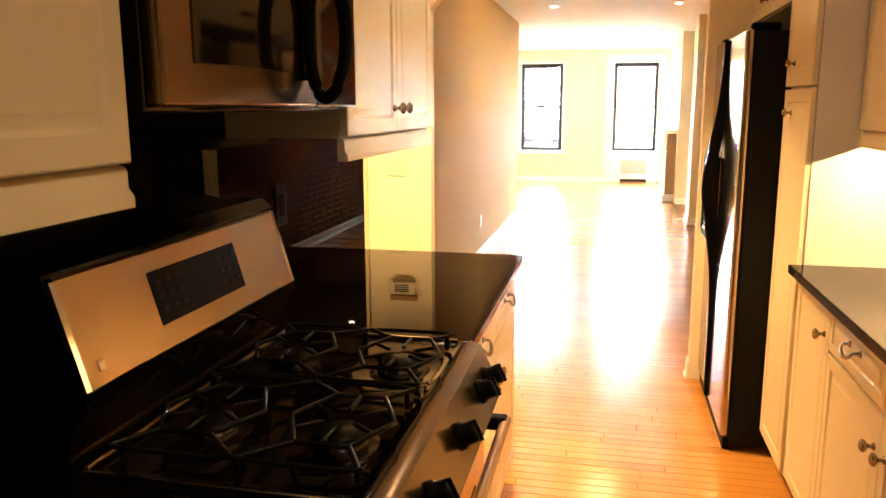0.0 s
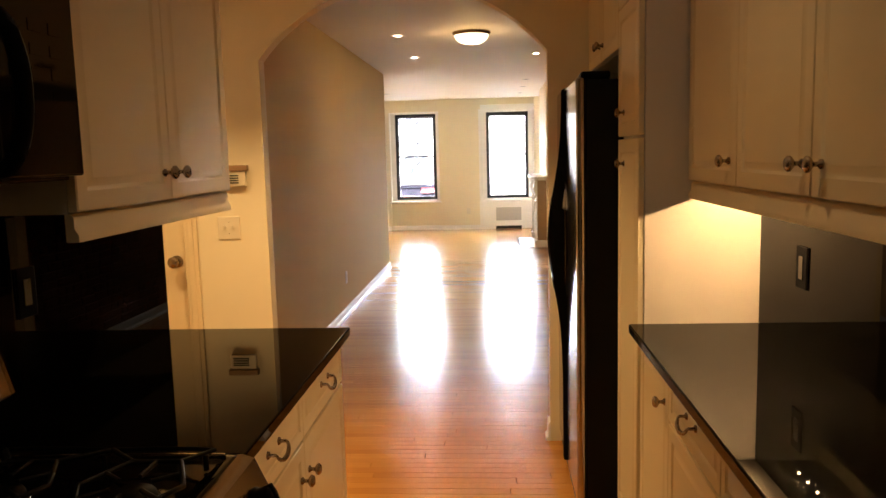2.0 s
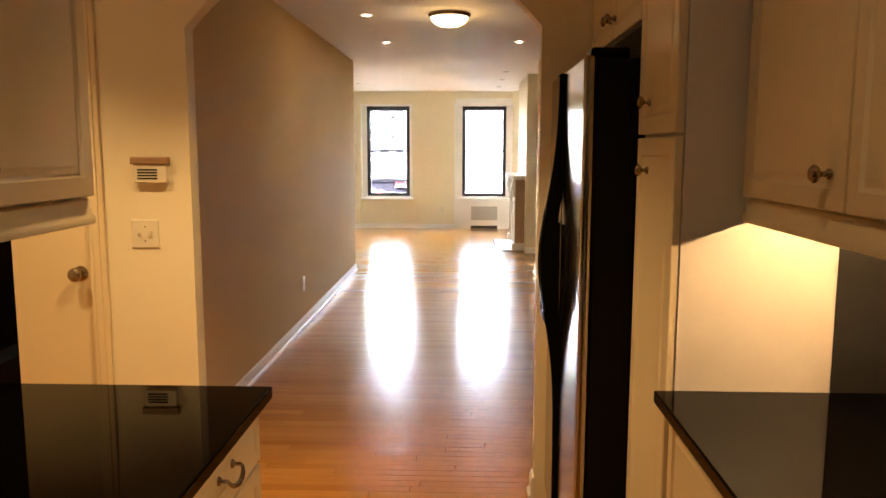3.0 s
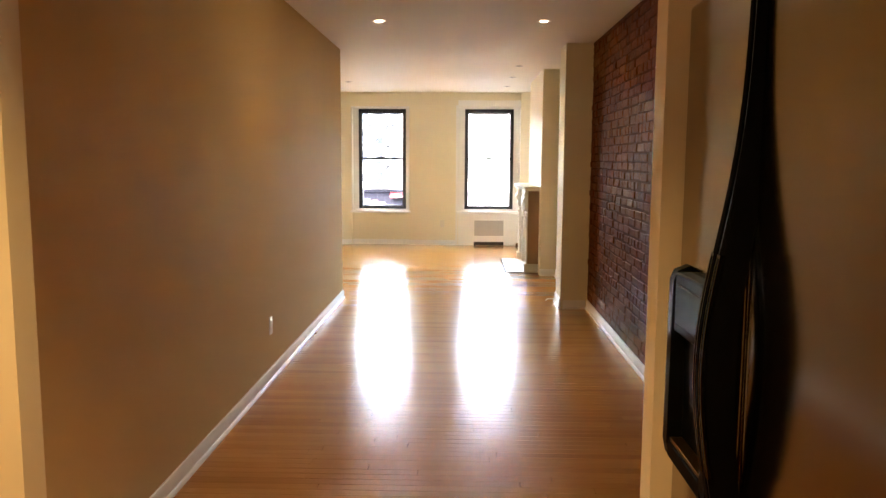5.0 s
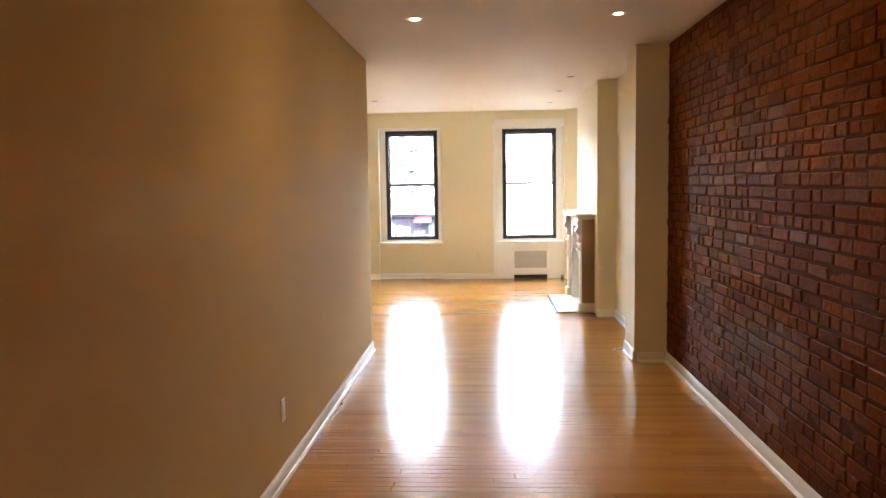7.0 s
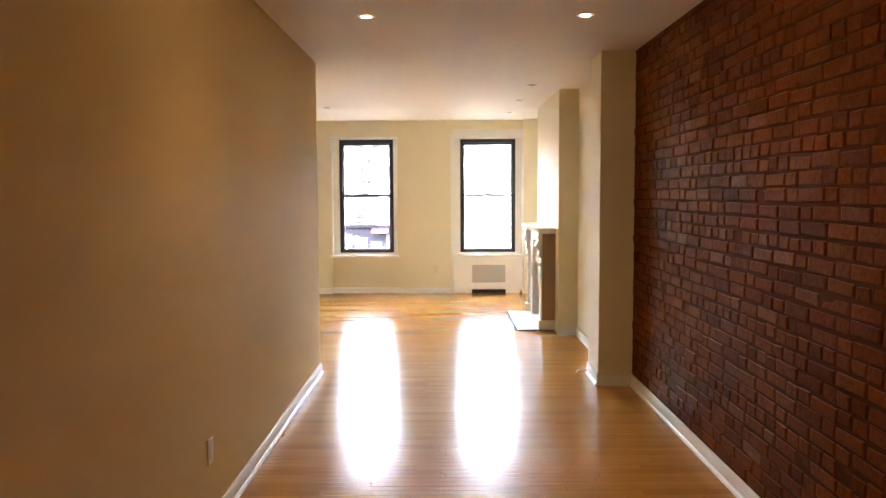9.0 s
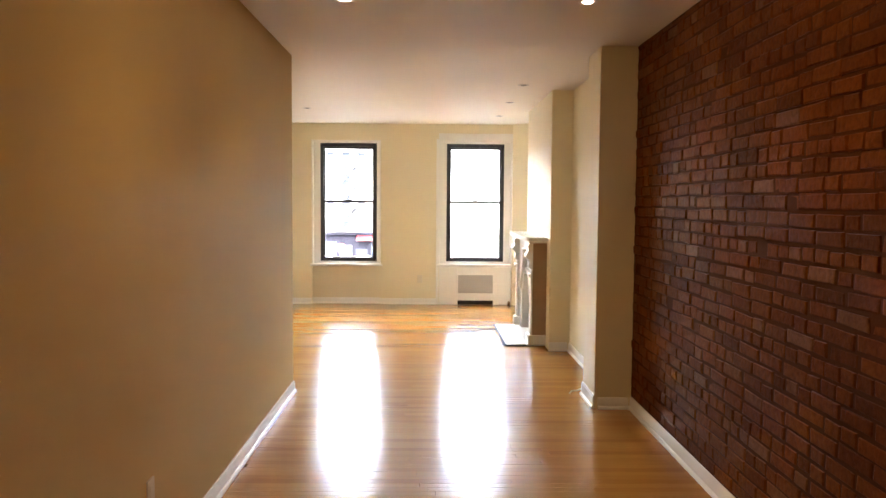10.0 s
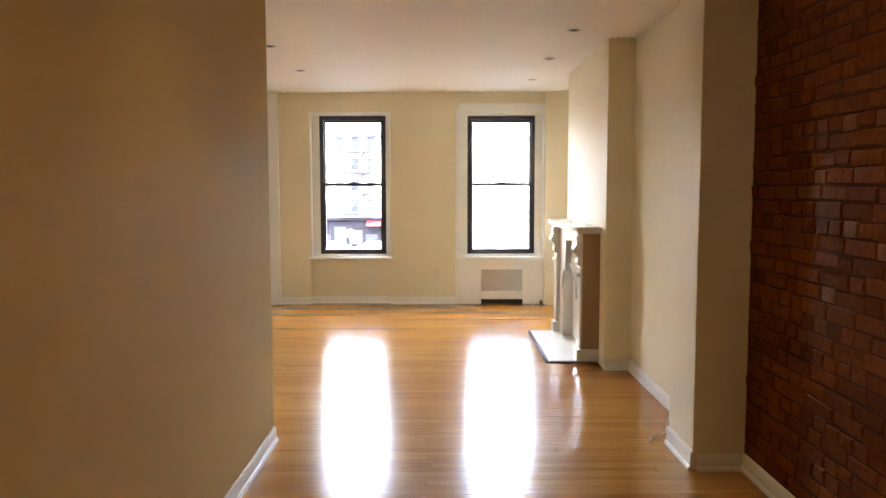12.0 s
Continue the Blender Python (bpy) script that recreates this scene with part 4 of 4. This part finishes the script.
def wall_plate(name, c, axis, s, w, h, toggles, label, dark=False):
    """A cover plate on a wall: axis and s give the way it faces."""
    p = thing(name, c, label, "wall plate")
    bpy.context.view_layer.update()
    mat = M_PLASTIC if dark else M_PLATE
    turn = {("y", -1): pose(*c, 0, 0, 0), ("x", 1): pose(*c, 0, 0, 90), ("x", -1): pose(*c, 0, 0, -90)}[(axis, s)]
    bm = B(-w / 2, w / 2, -0.006, 0, -h / 2, h / 2, bevel=0.003)
    bm.transform(turn)
    part("plate", bm, mat, p)
    for i in range(toggles):
        u = (i - (toggles - 1) / 2) * 0.046
        bm = B(u - 0.016, u + 0.016, -0.008, -0.005, -0.033, 0.033, bevel=0.002) if not name.startswith("light") else B(u - 0.005, u + 0.005, -0.017, -0.005, -0.004, 0.014, bevel=0.002)
        bm.transform(turn)
        part("toggle" if name.startswith("light") else "socket", bm, mat if not dark else M_BLACK, p)
    for u in ((-0.03, 0.03) if toggles else ()):
        bm = lathe(bmesh.new(), [(0, 0), (0.003, 0), (0, 0.001)], Matrix.Translation((0, -0.006, u)) @ Matrix.Rotation(math.pi / 2, 4, "X"), 8)
        bm.transform(turn)
        part("screw", bm, M_NICKEL, p)
    return p


wall_plate("light_switch", (-0.727, ARCH, 1.142), "y", -1, 0.116, 0.118, 2, "ivory double light switch plate on the cream wall")
wall_plate("wall_outlet", (HL, 8.75, 0.36), "x", 1, 0.072, 0.116, 1, "ivory wall outlet above the baseboard")
wall_plate("wall_outlet", (0.12, WIN, 0.36), "y", -1, 0.072, 0.116, 1, "white wall outlet between the windows")
wall_plate("wall_outlet", (KL + 0.012, 3.42, 1.19), "x", 1, 0.075, 0.12, 1, "black outlet on the granite backsplash", True)
wall_plate("wall_outlet", (KR - 0.012, 3.87, 1.15), "x", -1, 0.075, 0.12, 1, "black outlet on the granite backsplash", True)
wall_plate("wall_outlet", (2.05, 15.6, 0.30), "x", -1, 0.072, 0.116, 1, "white wall outlet beside the fireplace")

th = thing("alarm_keypad", (-0.685, ARCH, 1.40), "beige wall keypad with a dark flap", "keypad")
bpy.context.view_layer.update()
part("housing", B(-0.755, -0.618, ARCH - 0.028, ARCH, 1.355, 1.432, bevel=0.004), M_PLATE, th)
part("flap", B(-0.765, -0.608, ARCH - 0.036, ARCH - 0.002, 1.432, 1.462, bevel=0.004), M_MANTELSIDE, th, "dark brown top flap")
bm = bmesh.new()
for i in range(4):
    box(bm, -0.738, -0.655, ARCH - 0.030, ARCH - 0.0275, 1.370 + 0.012 * i, 1.376 + 0.012 * i)
part("text_lines", bm, M_CASE, th, "small dark lines of print")


# ---- lamps ----
def downlight(x, y, z, lit, power=0.0, colour=WARM):
    d = thing("recessed_light", (x, y, z), "small lit recessed ceiling light with white trim (kitchen ones added)" if lit else "small unlit recessed ceiling light", "ceiling light", "recessed lights lit" if lit else "recessed lights unlit")
    bpy.context.view_layer.update()
    part("trim", lathe(bmesh.new(), [(0.028, -0.001), (0.045, -0.006), (0.052, -0.003), (0.052, -0.0005), (0.028, -0.0005)], pose(x, y, z), 24), M_TRIM if lit else M_OFF, d, "white trim ring")
    part("lens", lathe(bmesh.new(), [(0, -0.004), (0.022, -0.004), (0.028, -0.0015), (0, -0.0012)], pose(x, y, z), 20), M_BULB if lit else M_VOID, d, "glowing lens" if lit else "dark lens")
    if lit:
        lamp("spot_lamp", "SPOT", (x, y, z - 0.02), (x, y, 0), power, colour, radius=0.03, spot=105, blend=0.7)
    return d


for x, y in ((-0.19, 8.565), (1.104, 8.565), (-0.20, 10.12), (1.104, 10.12)):
    downlight(x, y, CEIL, True, HALL_W)
# unseen kitchen and entry lights, added and weighted to brighten the walls
for x, y, k in ((0.7, 0.6, 0.4), (0.7, 2.0, 0.18), (0.7, 3.4, 0.25), (0.0, 4.75, 4.0), (-1.2, 4.75, 2.7)):
    downlight(x, y, 2.5, True, KITCHEN_W * k, KITCHEN_WARM)
for x, y in ((1.117, 13.07), (1.117, 14.31), (1.117, 15.63), (-1.18, 13.69), (-1.18, 14.98)):
    downlight(x, y, CEIL, False)
gl = thing("ceiling_dome_light", (0.463, 8.5, CEIL), "flush ceiling light with a glowing glass dome", "ceiling light")
bpy.context.view_layer.update()
part("canopy", lathe(bmesh.new(), [(0, 0), (0.165, 0), (0.168, -0.012), (0.155, -0.028), (0.14, -0.030), (0, -0.030)], pose(0.463, 8.5, CEIL), 32), M_NICKEL, gl, "metal canopy ring")
part("dome", lathe(bmesh.new(), [(0.148, -0.028), (0.142, -0.050), (0.120, -0.075), (0.080, -0.095), (0.03, -0.104), (0, -0.105)], pose(0.463, 8.5, CEIL), 32), M_DOME, gl, "glowing frosted glass dome")
lamp("dome_lamp", "POINT", (0.463, 8.5, CEIL - 0.16), (0.463, 8.5, 0), DOME_W, WARM, radius=0.12)

# ---- street outside the windows ----
M_ASPHALT = painted("asphalt", (0.05, 0.05, 0.052), 0.9, 0.5)
M_PAVE = painted("concrete_pavement", (0.30, 0.295, 0.29), 0.9, 0.4)
M_FACADE = painted("pale_brick_facade", (0.11, 0.112, 0.118), 0.9, 0.5, dirt=0.85)
M_FACADE2 = painted("white_facade", (0.30, 0.30, 0.305), 0.9, 0.4, dirt=0.9)
M_SHOP = Mat("dark_shopfront_paint", (0.005, 0.005, 0.0075), 0.9, spec=0.03).m
M_RED = painted("red_sign_paint", (0.07, 0.002, 0.004), 0.5, 0.1)
M_WHITE = painted("white_sign_paint", (0.8, 0.8, 0.8), 0.5, 0.1)
M_PANEBLUE = Mat("dark_street_window", (0.015, 0.018, 0.026), 0.9, spec=0.03).m
M_IRONWORK = Mat("black_ironwork", (0.012, 0.013, 0.017), 0.9, spec=0.03).m
GZ0, FY, FH = -7.1, 112.0, 2.8      # street level, house line, storey
structure("ground", B(-300, 300, 17.0, 420, GZ0 - 0.2, GZ0), M_ASPHALT, "grey asphalt street")
structure("pavement", B(-150, 150, FY - 5.0, FY, GZ0, GZ0 + 0.15, bevel=0.02), M_PAVE, "concrete pavement with a kerb")
structure("pavement", B(-150, 150, 17.0, 20.0, GZ0, GZ0 + 0.15, bevel=0.02), M_PAVE, "concrete pavement with a kerb")


def facade(x0, x1, floors, bays, mat, top_label, wins=True):
    """A street house with windows, cornice and shopfront."""
    b = thing("apartment_building", ((x0 + x1) / 2, FY + 4, GZ0), top_label, "building", "street buildings")
    bpy.context.view_layer.update()
    h = 4.5 + floors * FH
    part("wall", B(x0, x1, FY, FY + 12, GZ0 + 4.2, GZ0 + h), mat, b)
    part("cornice", B(x0, x1, FY - 0.6, FY, GZ0 + h - 0.5, GZ0 + h + 0.2, bevel=0.08), mat, b)
    part("roof", B(x0, x1, FY, FY + 12, GZ0 + h, GZ0 + h + 0.1), M_PAVE, b)
    dark = M_SHOP if wins else mat
    part("shopfront", B(x0, x1, FY + 0.15, FY + 12, GZ0, GZ0 + 3.8), dark, b, "dark shopfront" if wins else "")
    part("shop_cornice", B(x0, x1, FY - 0.3, FY + 0.2, GZ0 + 3.8, GZ0 + 4.2, bevel=0.04), dark, b)
    w = (x1 - x0) / bays
    for f in range(floors):
        z = GZ0 + 5.0 + FH * f
        for i in range(bays):
            xc = x0 + (i + 0.5) * w
            win = part("window", B(xc - 0.5, xc + 0.5, FY - 0.02, FY + 0.05, z, z + 1.65), M_PANEBLUE if wins else M_PANEPALE, b, "sash window")
            bm = B(xc - 0.62, xc + 0.62, FY - 0.12, FY, z - 0.14, z, bevel=0.02)
            box(bm, xc - 0.62, xc + 0.62, FY - 0.12, FY, z + 1.65, z + 1.85, bevel=0.02)
            box(bm, xc - 0.5, xc + 0.5, FY - 0.05, FY - 0.02, z + 0.8, z + 0.86)
            part("window_frame", bm, mat, win)
    if wins:
        for i in range(bays):
            xc = x0 + (i + 0.5) * w
            part("shop_window", B(xc - 0.38 * w, xc + 0.38 * w, FY + 0.08, FY + 0.16, GZ0 + 0.6, GZ0 + 2.9 - 0.5 * (i % 3), bevel=0.02), (M_PANEBLUE, M_SHOPGLASS, M_IRONWORK)[i % 3], b, "shop window")
    return b


M_SHOPGLASS = painted("lit_shop_window", (0.025, 0.028, 0.035), 0.9, 0.1)
M_PANEPALE = painted("curtained_street_window", (0.24, 0.25, 0.27), 0.9, 0.1)
house = facade(-21.0, -4.0, 4, 8, M_FACADE, "pale apartment house with fire escapes above dark shops")
facade(-4.0, 26.0, 4, 12, M_FACADE2, "white painted row building with curtained windows across the street", False)
facade(-52.0, -21.0, 4, 13, M_FACADE2, "white painted row building across the street")
facade(26.0, 56.0, 4, 13, M_FACADE, "pale brick row building across the street")
for f in range(4):
    z = GZ0 + 4.75 + FH * f
    esc = part("fire_escape", B(-13.4, -9.3, FY - 1.1, FY - 0.1, z - 0.12, z), M_IRONWORK, house, "black iron fire escape")
    bm = bmesh.new()
    for zz in (z + 0.5, z + 1.0):
        tube(bm, [(-13.4, FY - 0.1, zz), (-13.4, FY - 1.1, zz), (-9.3, FY - 1.1, zz), (-9.3, FY - 0.1, zz)], 0.035, 5)
    for i in range(14):
        x = -13.4 + 4.1 * i / 13
        tube(bm, [(x, FY - 1.1, z), (x, FY - 1.1, z + 1.0)], 0.022, 4)
    if f:
        for dx in (0, 0.5):
            tube(bm, [(-10.0, FY - 0.9 + dx, z), (-12.4, FY - 0.9 + dx, z - FH)], 0.06, 5)
    part("railing", bm, M_IRONWORK, esc)
part("awning", prism(bmesh.new(), [(FY - 0.05, GZ0 + 3.8), (FY - 1.1, GZ0 + 3.35), (FY - 1.1, GZ0 + 3.1), (FY - 0.05, GZ0 + 3.2)], "x", -9.9, -7.6), M_RED, house, "red shop awning")
sg = thing("street_sign", (-9.55, 90, GZ0), "round red sign with a white bar on a steel post", "sign")
bpy.context.view_layer.update()
part("post", tube(bmesh.new(), [(-9.55, 90, GZ0), (-9.55, 90, GZ0 + 3.9)], 0.04, 8), M_GRILLE, sg)
face = part("disc", lathe(bmesh.new(), [(0, -0.01), (0.5, -0.01), (0.5, 0.01), (0, 0.01)], Matrix.Translation((-9.55, 89.93, GZ0 + 3.4)) @ Matrix.Rotation(math.pi / 2, 4, "X"), 28), M_RED, sg, "red disc")
part("bar", B(-9.9, -9.2, 89.90, 89.916, GZ0 + 3.3, GZ0 + 3.48), M_WHITE, face, "white bar")


def parked_car(x, y, mat, label):
    c = thing("parked_car", (x, y, GZ0), label, "car", "parked cars")
    bpy.context.view_layer.update()
    side = [(-2.2, 0.35), (-2.2, 0.75), (-2.0, 0.88), (-1.2, 0.95), (-0.7, 1.42), (0.9, 1.45), (1.6, 0.98), (2.15, 0.9), (2.25, 0.6), (2.2, 0.35)]
    bm = bmesh.new()
    lo = [bm.verts.new((x + a, y - 0.85 + (0.12 if z > 1.2 else 0), GZ0 + z)) for a, z in side]
    hi = [bm.verts.new((x + a, y + 0.85 - (0.12 if z > 1.2 else 0), GZ0 + z)) for a, z in side]
    bm.faces.new(lo)
    bm.faces.new(hi[::-1])
    for i in range(len(side)):
        j = (i + 1) % len(side)
        bm.faces.new((lo[j], lo[i], hi[i], hi[j]))
    part("body", bm, mat, c)
    bm = bmesh.new()
    pts = [(-1.05, 1.0), (-0.66, 1.36), (0.85, 1.38), (1.4, 1.0)]
    prism(bm, [(x + a, GZ0 + z) for a, z in pts], "y", y - 0.84, y + 0.84)
    part("side_glass", bm, M_PANEBLUE, c, "dark side windows")
    for wx in (-1.4, 1.4):
        for wy in (-0.8, 0.62):
            wheel = part("wheel", lathe(bmesh.new(), [(0, 0), (0.2, 0), (0.22, -0.01), (0.31, -0.01), (0.33, 0.03), (0.33, 0.15), (0.31, 0.19), (0, 0.19)], Matrix.Translation((x + wx, y + wy, GZ0 + 0.33)) @ Matrix.Rotation(-math.pi / 2, 4, "X"), 20), M_PLASTIC, c, "black tyre")
    return c


parked_car(-13.6, 105.2, M_WHITE, "pale parked car at the kerb")
parked_car(-8.6, 105.2, M_GRILLE, "grey parked car at the kerb")

# ---- floor boards ----
STRIP = 0.0572
brd = B(-0.5, 0.5, -0.5, 0.5, -0.5, 0.5)
for v in brd.verts:
    if v.co.z > 0:
        v.co.x *= 0.9990
        v.co.y *= 0.987
board_mesh = finish(brd, "board", M_FLOOR, False)
floor = bpy.data.objects["floor"]
rng = random.Random(4)
count = 0
verts, faces = [], []


def lay(x0, x1, y, single):
    global count
    if single and count < 300:
        ob = new("board", board_mesh)
        ob.parent = floor
        ob.matrix_basis = Matrix.LocRotScale(((x0 + x1) / 2, y + STRIP / 2, -0.009), Euler((rng.uniform(-0.005, 0.005), rng.uniform(-0.0004, 0.0004), 0)), (x1 - x0 - 0.0008, STRIP - 0.0006, 0.018))
        count += 1
    else:
        i = len(verts)
        tilt = rng.uniform(-0.00014, 0.00014)
        for z, c in ((-0.018, 0.0003), (0.0, 0.0010)):
            verts.extend([(x0 + c, y + c, z - (tilt if z == 0 else 0)), (x1 - c, y + c, z - (tilt if z == 0 else 0)), (x1 - c, y + STRIP - c, z + (tilt if z == 0 else 0)), (x0 + c, y + STRIP - c, z + (tilt if z == 0 else 0))])
        for q in ((4, 5, 6, 7), (0, 1, 5, 4), (1, 2, 6, 5), (2, 3, 7, 6), (3, 0, 4, 7)):
            faces.append(tuple(i + k for k in q))


n_rows = int((WIN + 0.1 - 0.5) / STRIP)
for r in range(n_rows):
    y = 0.5 + r * STRIP
    left, right = (-2.05, 1.7) if y < ARCH else (HL, 1.75) if y < 11.73 else (-2.45, 2.05)
    x = left - rng.uniform(0, 1.2)
    while x < right:
        w = rng.uniform(0.7, 2.1)
        a, b = max(x, left), min(x + w, right)
        if b - a > 0.05:
            lay(a, b, y, 4.8 < y < 11.7)
        x += w
me = bpy.data.meshes.new("boards")
me.from_pydata(verts, [], faces)
me.materials.append(M_FLOORREST)
far = new("boards", me)
far.parent = floor
tagged(far, "honey-coloured strip floor boards", kind="stuff")

# ---- bricks ----
COURSE, LEN = 0.0665, 0.208
variants = []
for k in range(5):
    g = random.Random(20 + k)
    bb = B(-0.5, 0.5, -0.5, 0.5, -0.5, 0.5)
    for v in bb.verts:
        if v.co.x < 0:
            v.co.y *= 0.95 + g.uniform(-0.04, 0.025)
            v.co.z *= 0.88 + g.uniform(-0.10, 0.06)
            v.co.x += g.uniform(-0.04, 0.06)
    bmesh.ops.bevel(bb, geom=[e for e in bb.edges if e.verts[0].co.x < -0.3 and e.verts[1].co.x < -0.3], offset=0.05, segments=1, affect="EDGES")
    variants.append(finish(bb, "brick", M_BRICK, False))
bv, bf = [], []
singles = 0
z = 0.10
course = 0
while z < CEIL - 0.02:
    top = min(z + COURSE, CEIL)
    y = ARCH2 - (LEN / 2 if course % 2 else 0) + rng.uniform(-0.015, 0.015)
    head = course % 6 == 5
    step = LEN / 2 if head else 0
    while y < PIL:
        this = step or (LEN if rng.random() < 0.62 else LEN * 0.5)
        a, b = max(y, ARCH2 + 0.002), min(y + this * rng.uniform(0.94, 1.06), PIL - 0.002)
        y = b if b > a else y + this
        if b - a < 0.03:
            if b >= PIL - 0.003:
                break
            continue
        gap = rng.uniform(0.005, 0.012)
        out = rng.uniform(-0.003, 0.005) + 0.003
        if rng.random() < 0.012:
            out += 0.007
        cy, cz = (a + b) / 2, (z + top) / 2 + rng.uniform(-0.004, 0.004)
        sy, sz = b - a - gap, top - z - gap
        if sy < 0.012:
            break
        if 7.3 < cy < 10.0 and 0.3 < cz < 2.2 and singles < 300:
            ob = new("brick", variants[rng.randrange(5)])
            ob.parent = brick_wall
            ob.matrix_basis = Matrix.LocRotScale((HR + out + 0.018, cy, cz), Euler((rng.uniform(-0.018, 0.018), rng.uniform(-0.04, 0.04), rng.uniform(-0.016, 0.016))), (0.036, sy, sz))
            singles += 1
        else:
            i = len(bv)
            x0, x1 = HR + out, HR + 0.03
            c = 0.0055
            j = lambda: rng.uniform(-0.0036, 0.0036)
            for xx, yy, zz in ((x1, -0.5, -0.5), (x1, 0.5, -0.5), (x1, 0.5, 0.5), (x1, -0.5, 0.5)):
                bv.append((xx, cy + yy * sy, cz + zz * sz))
            for q in (0.005, 0.0):
                ins = 0.0 if q else c
                for yy, zz in ((-1, -1), (1, -1), (1, 1), (-1, 1)):
                    bv.append((x0 + q + j() * 0.7, cy + yy * (sy / 2 - ins) + j(), cz + zz * (sz / 2 - ins) + j()))
            for q in ((4, 5, 1, 0), (5, 6, 2, 1), (6, 7, 3, 2), (7, 4, 0, 3), (8, 9, 5, 4), (9, 10, 6, 5), (10, 11, 7, 6), (11, 8, 4, 7), (11, 10, 9, 8)):
                bf.append(tuple(i + k for k in q))
    z = top
    course += 1
me = bpy.data.meshes.new("bricks")
me.from_pydata(bv, [], bf)
me.materials.append(M_BRICKREST)
rest_b = new("bricks", me)
rest_b.parent = brick_wall
tagged(rest_b, "sealed red bricks", kind="stuff")
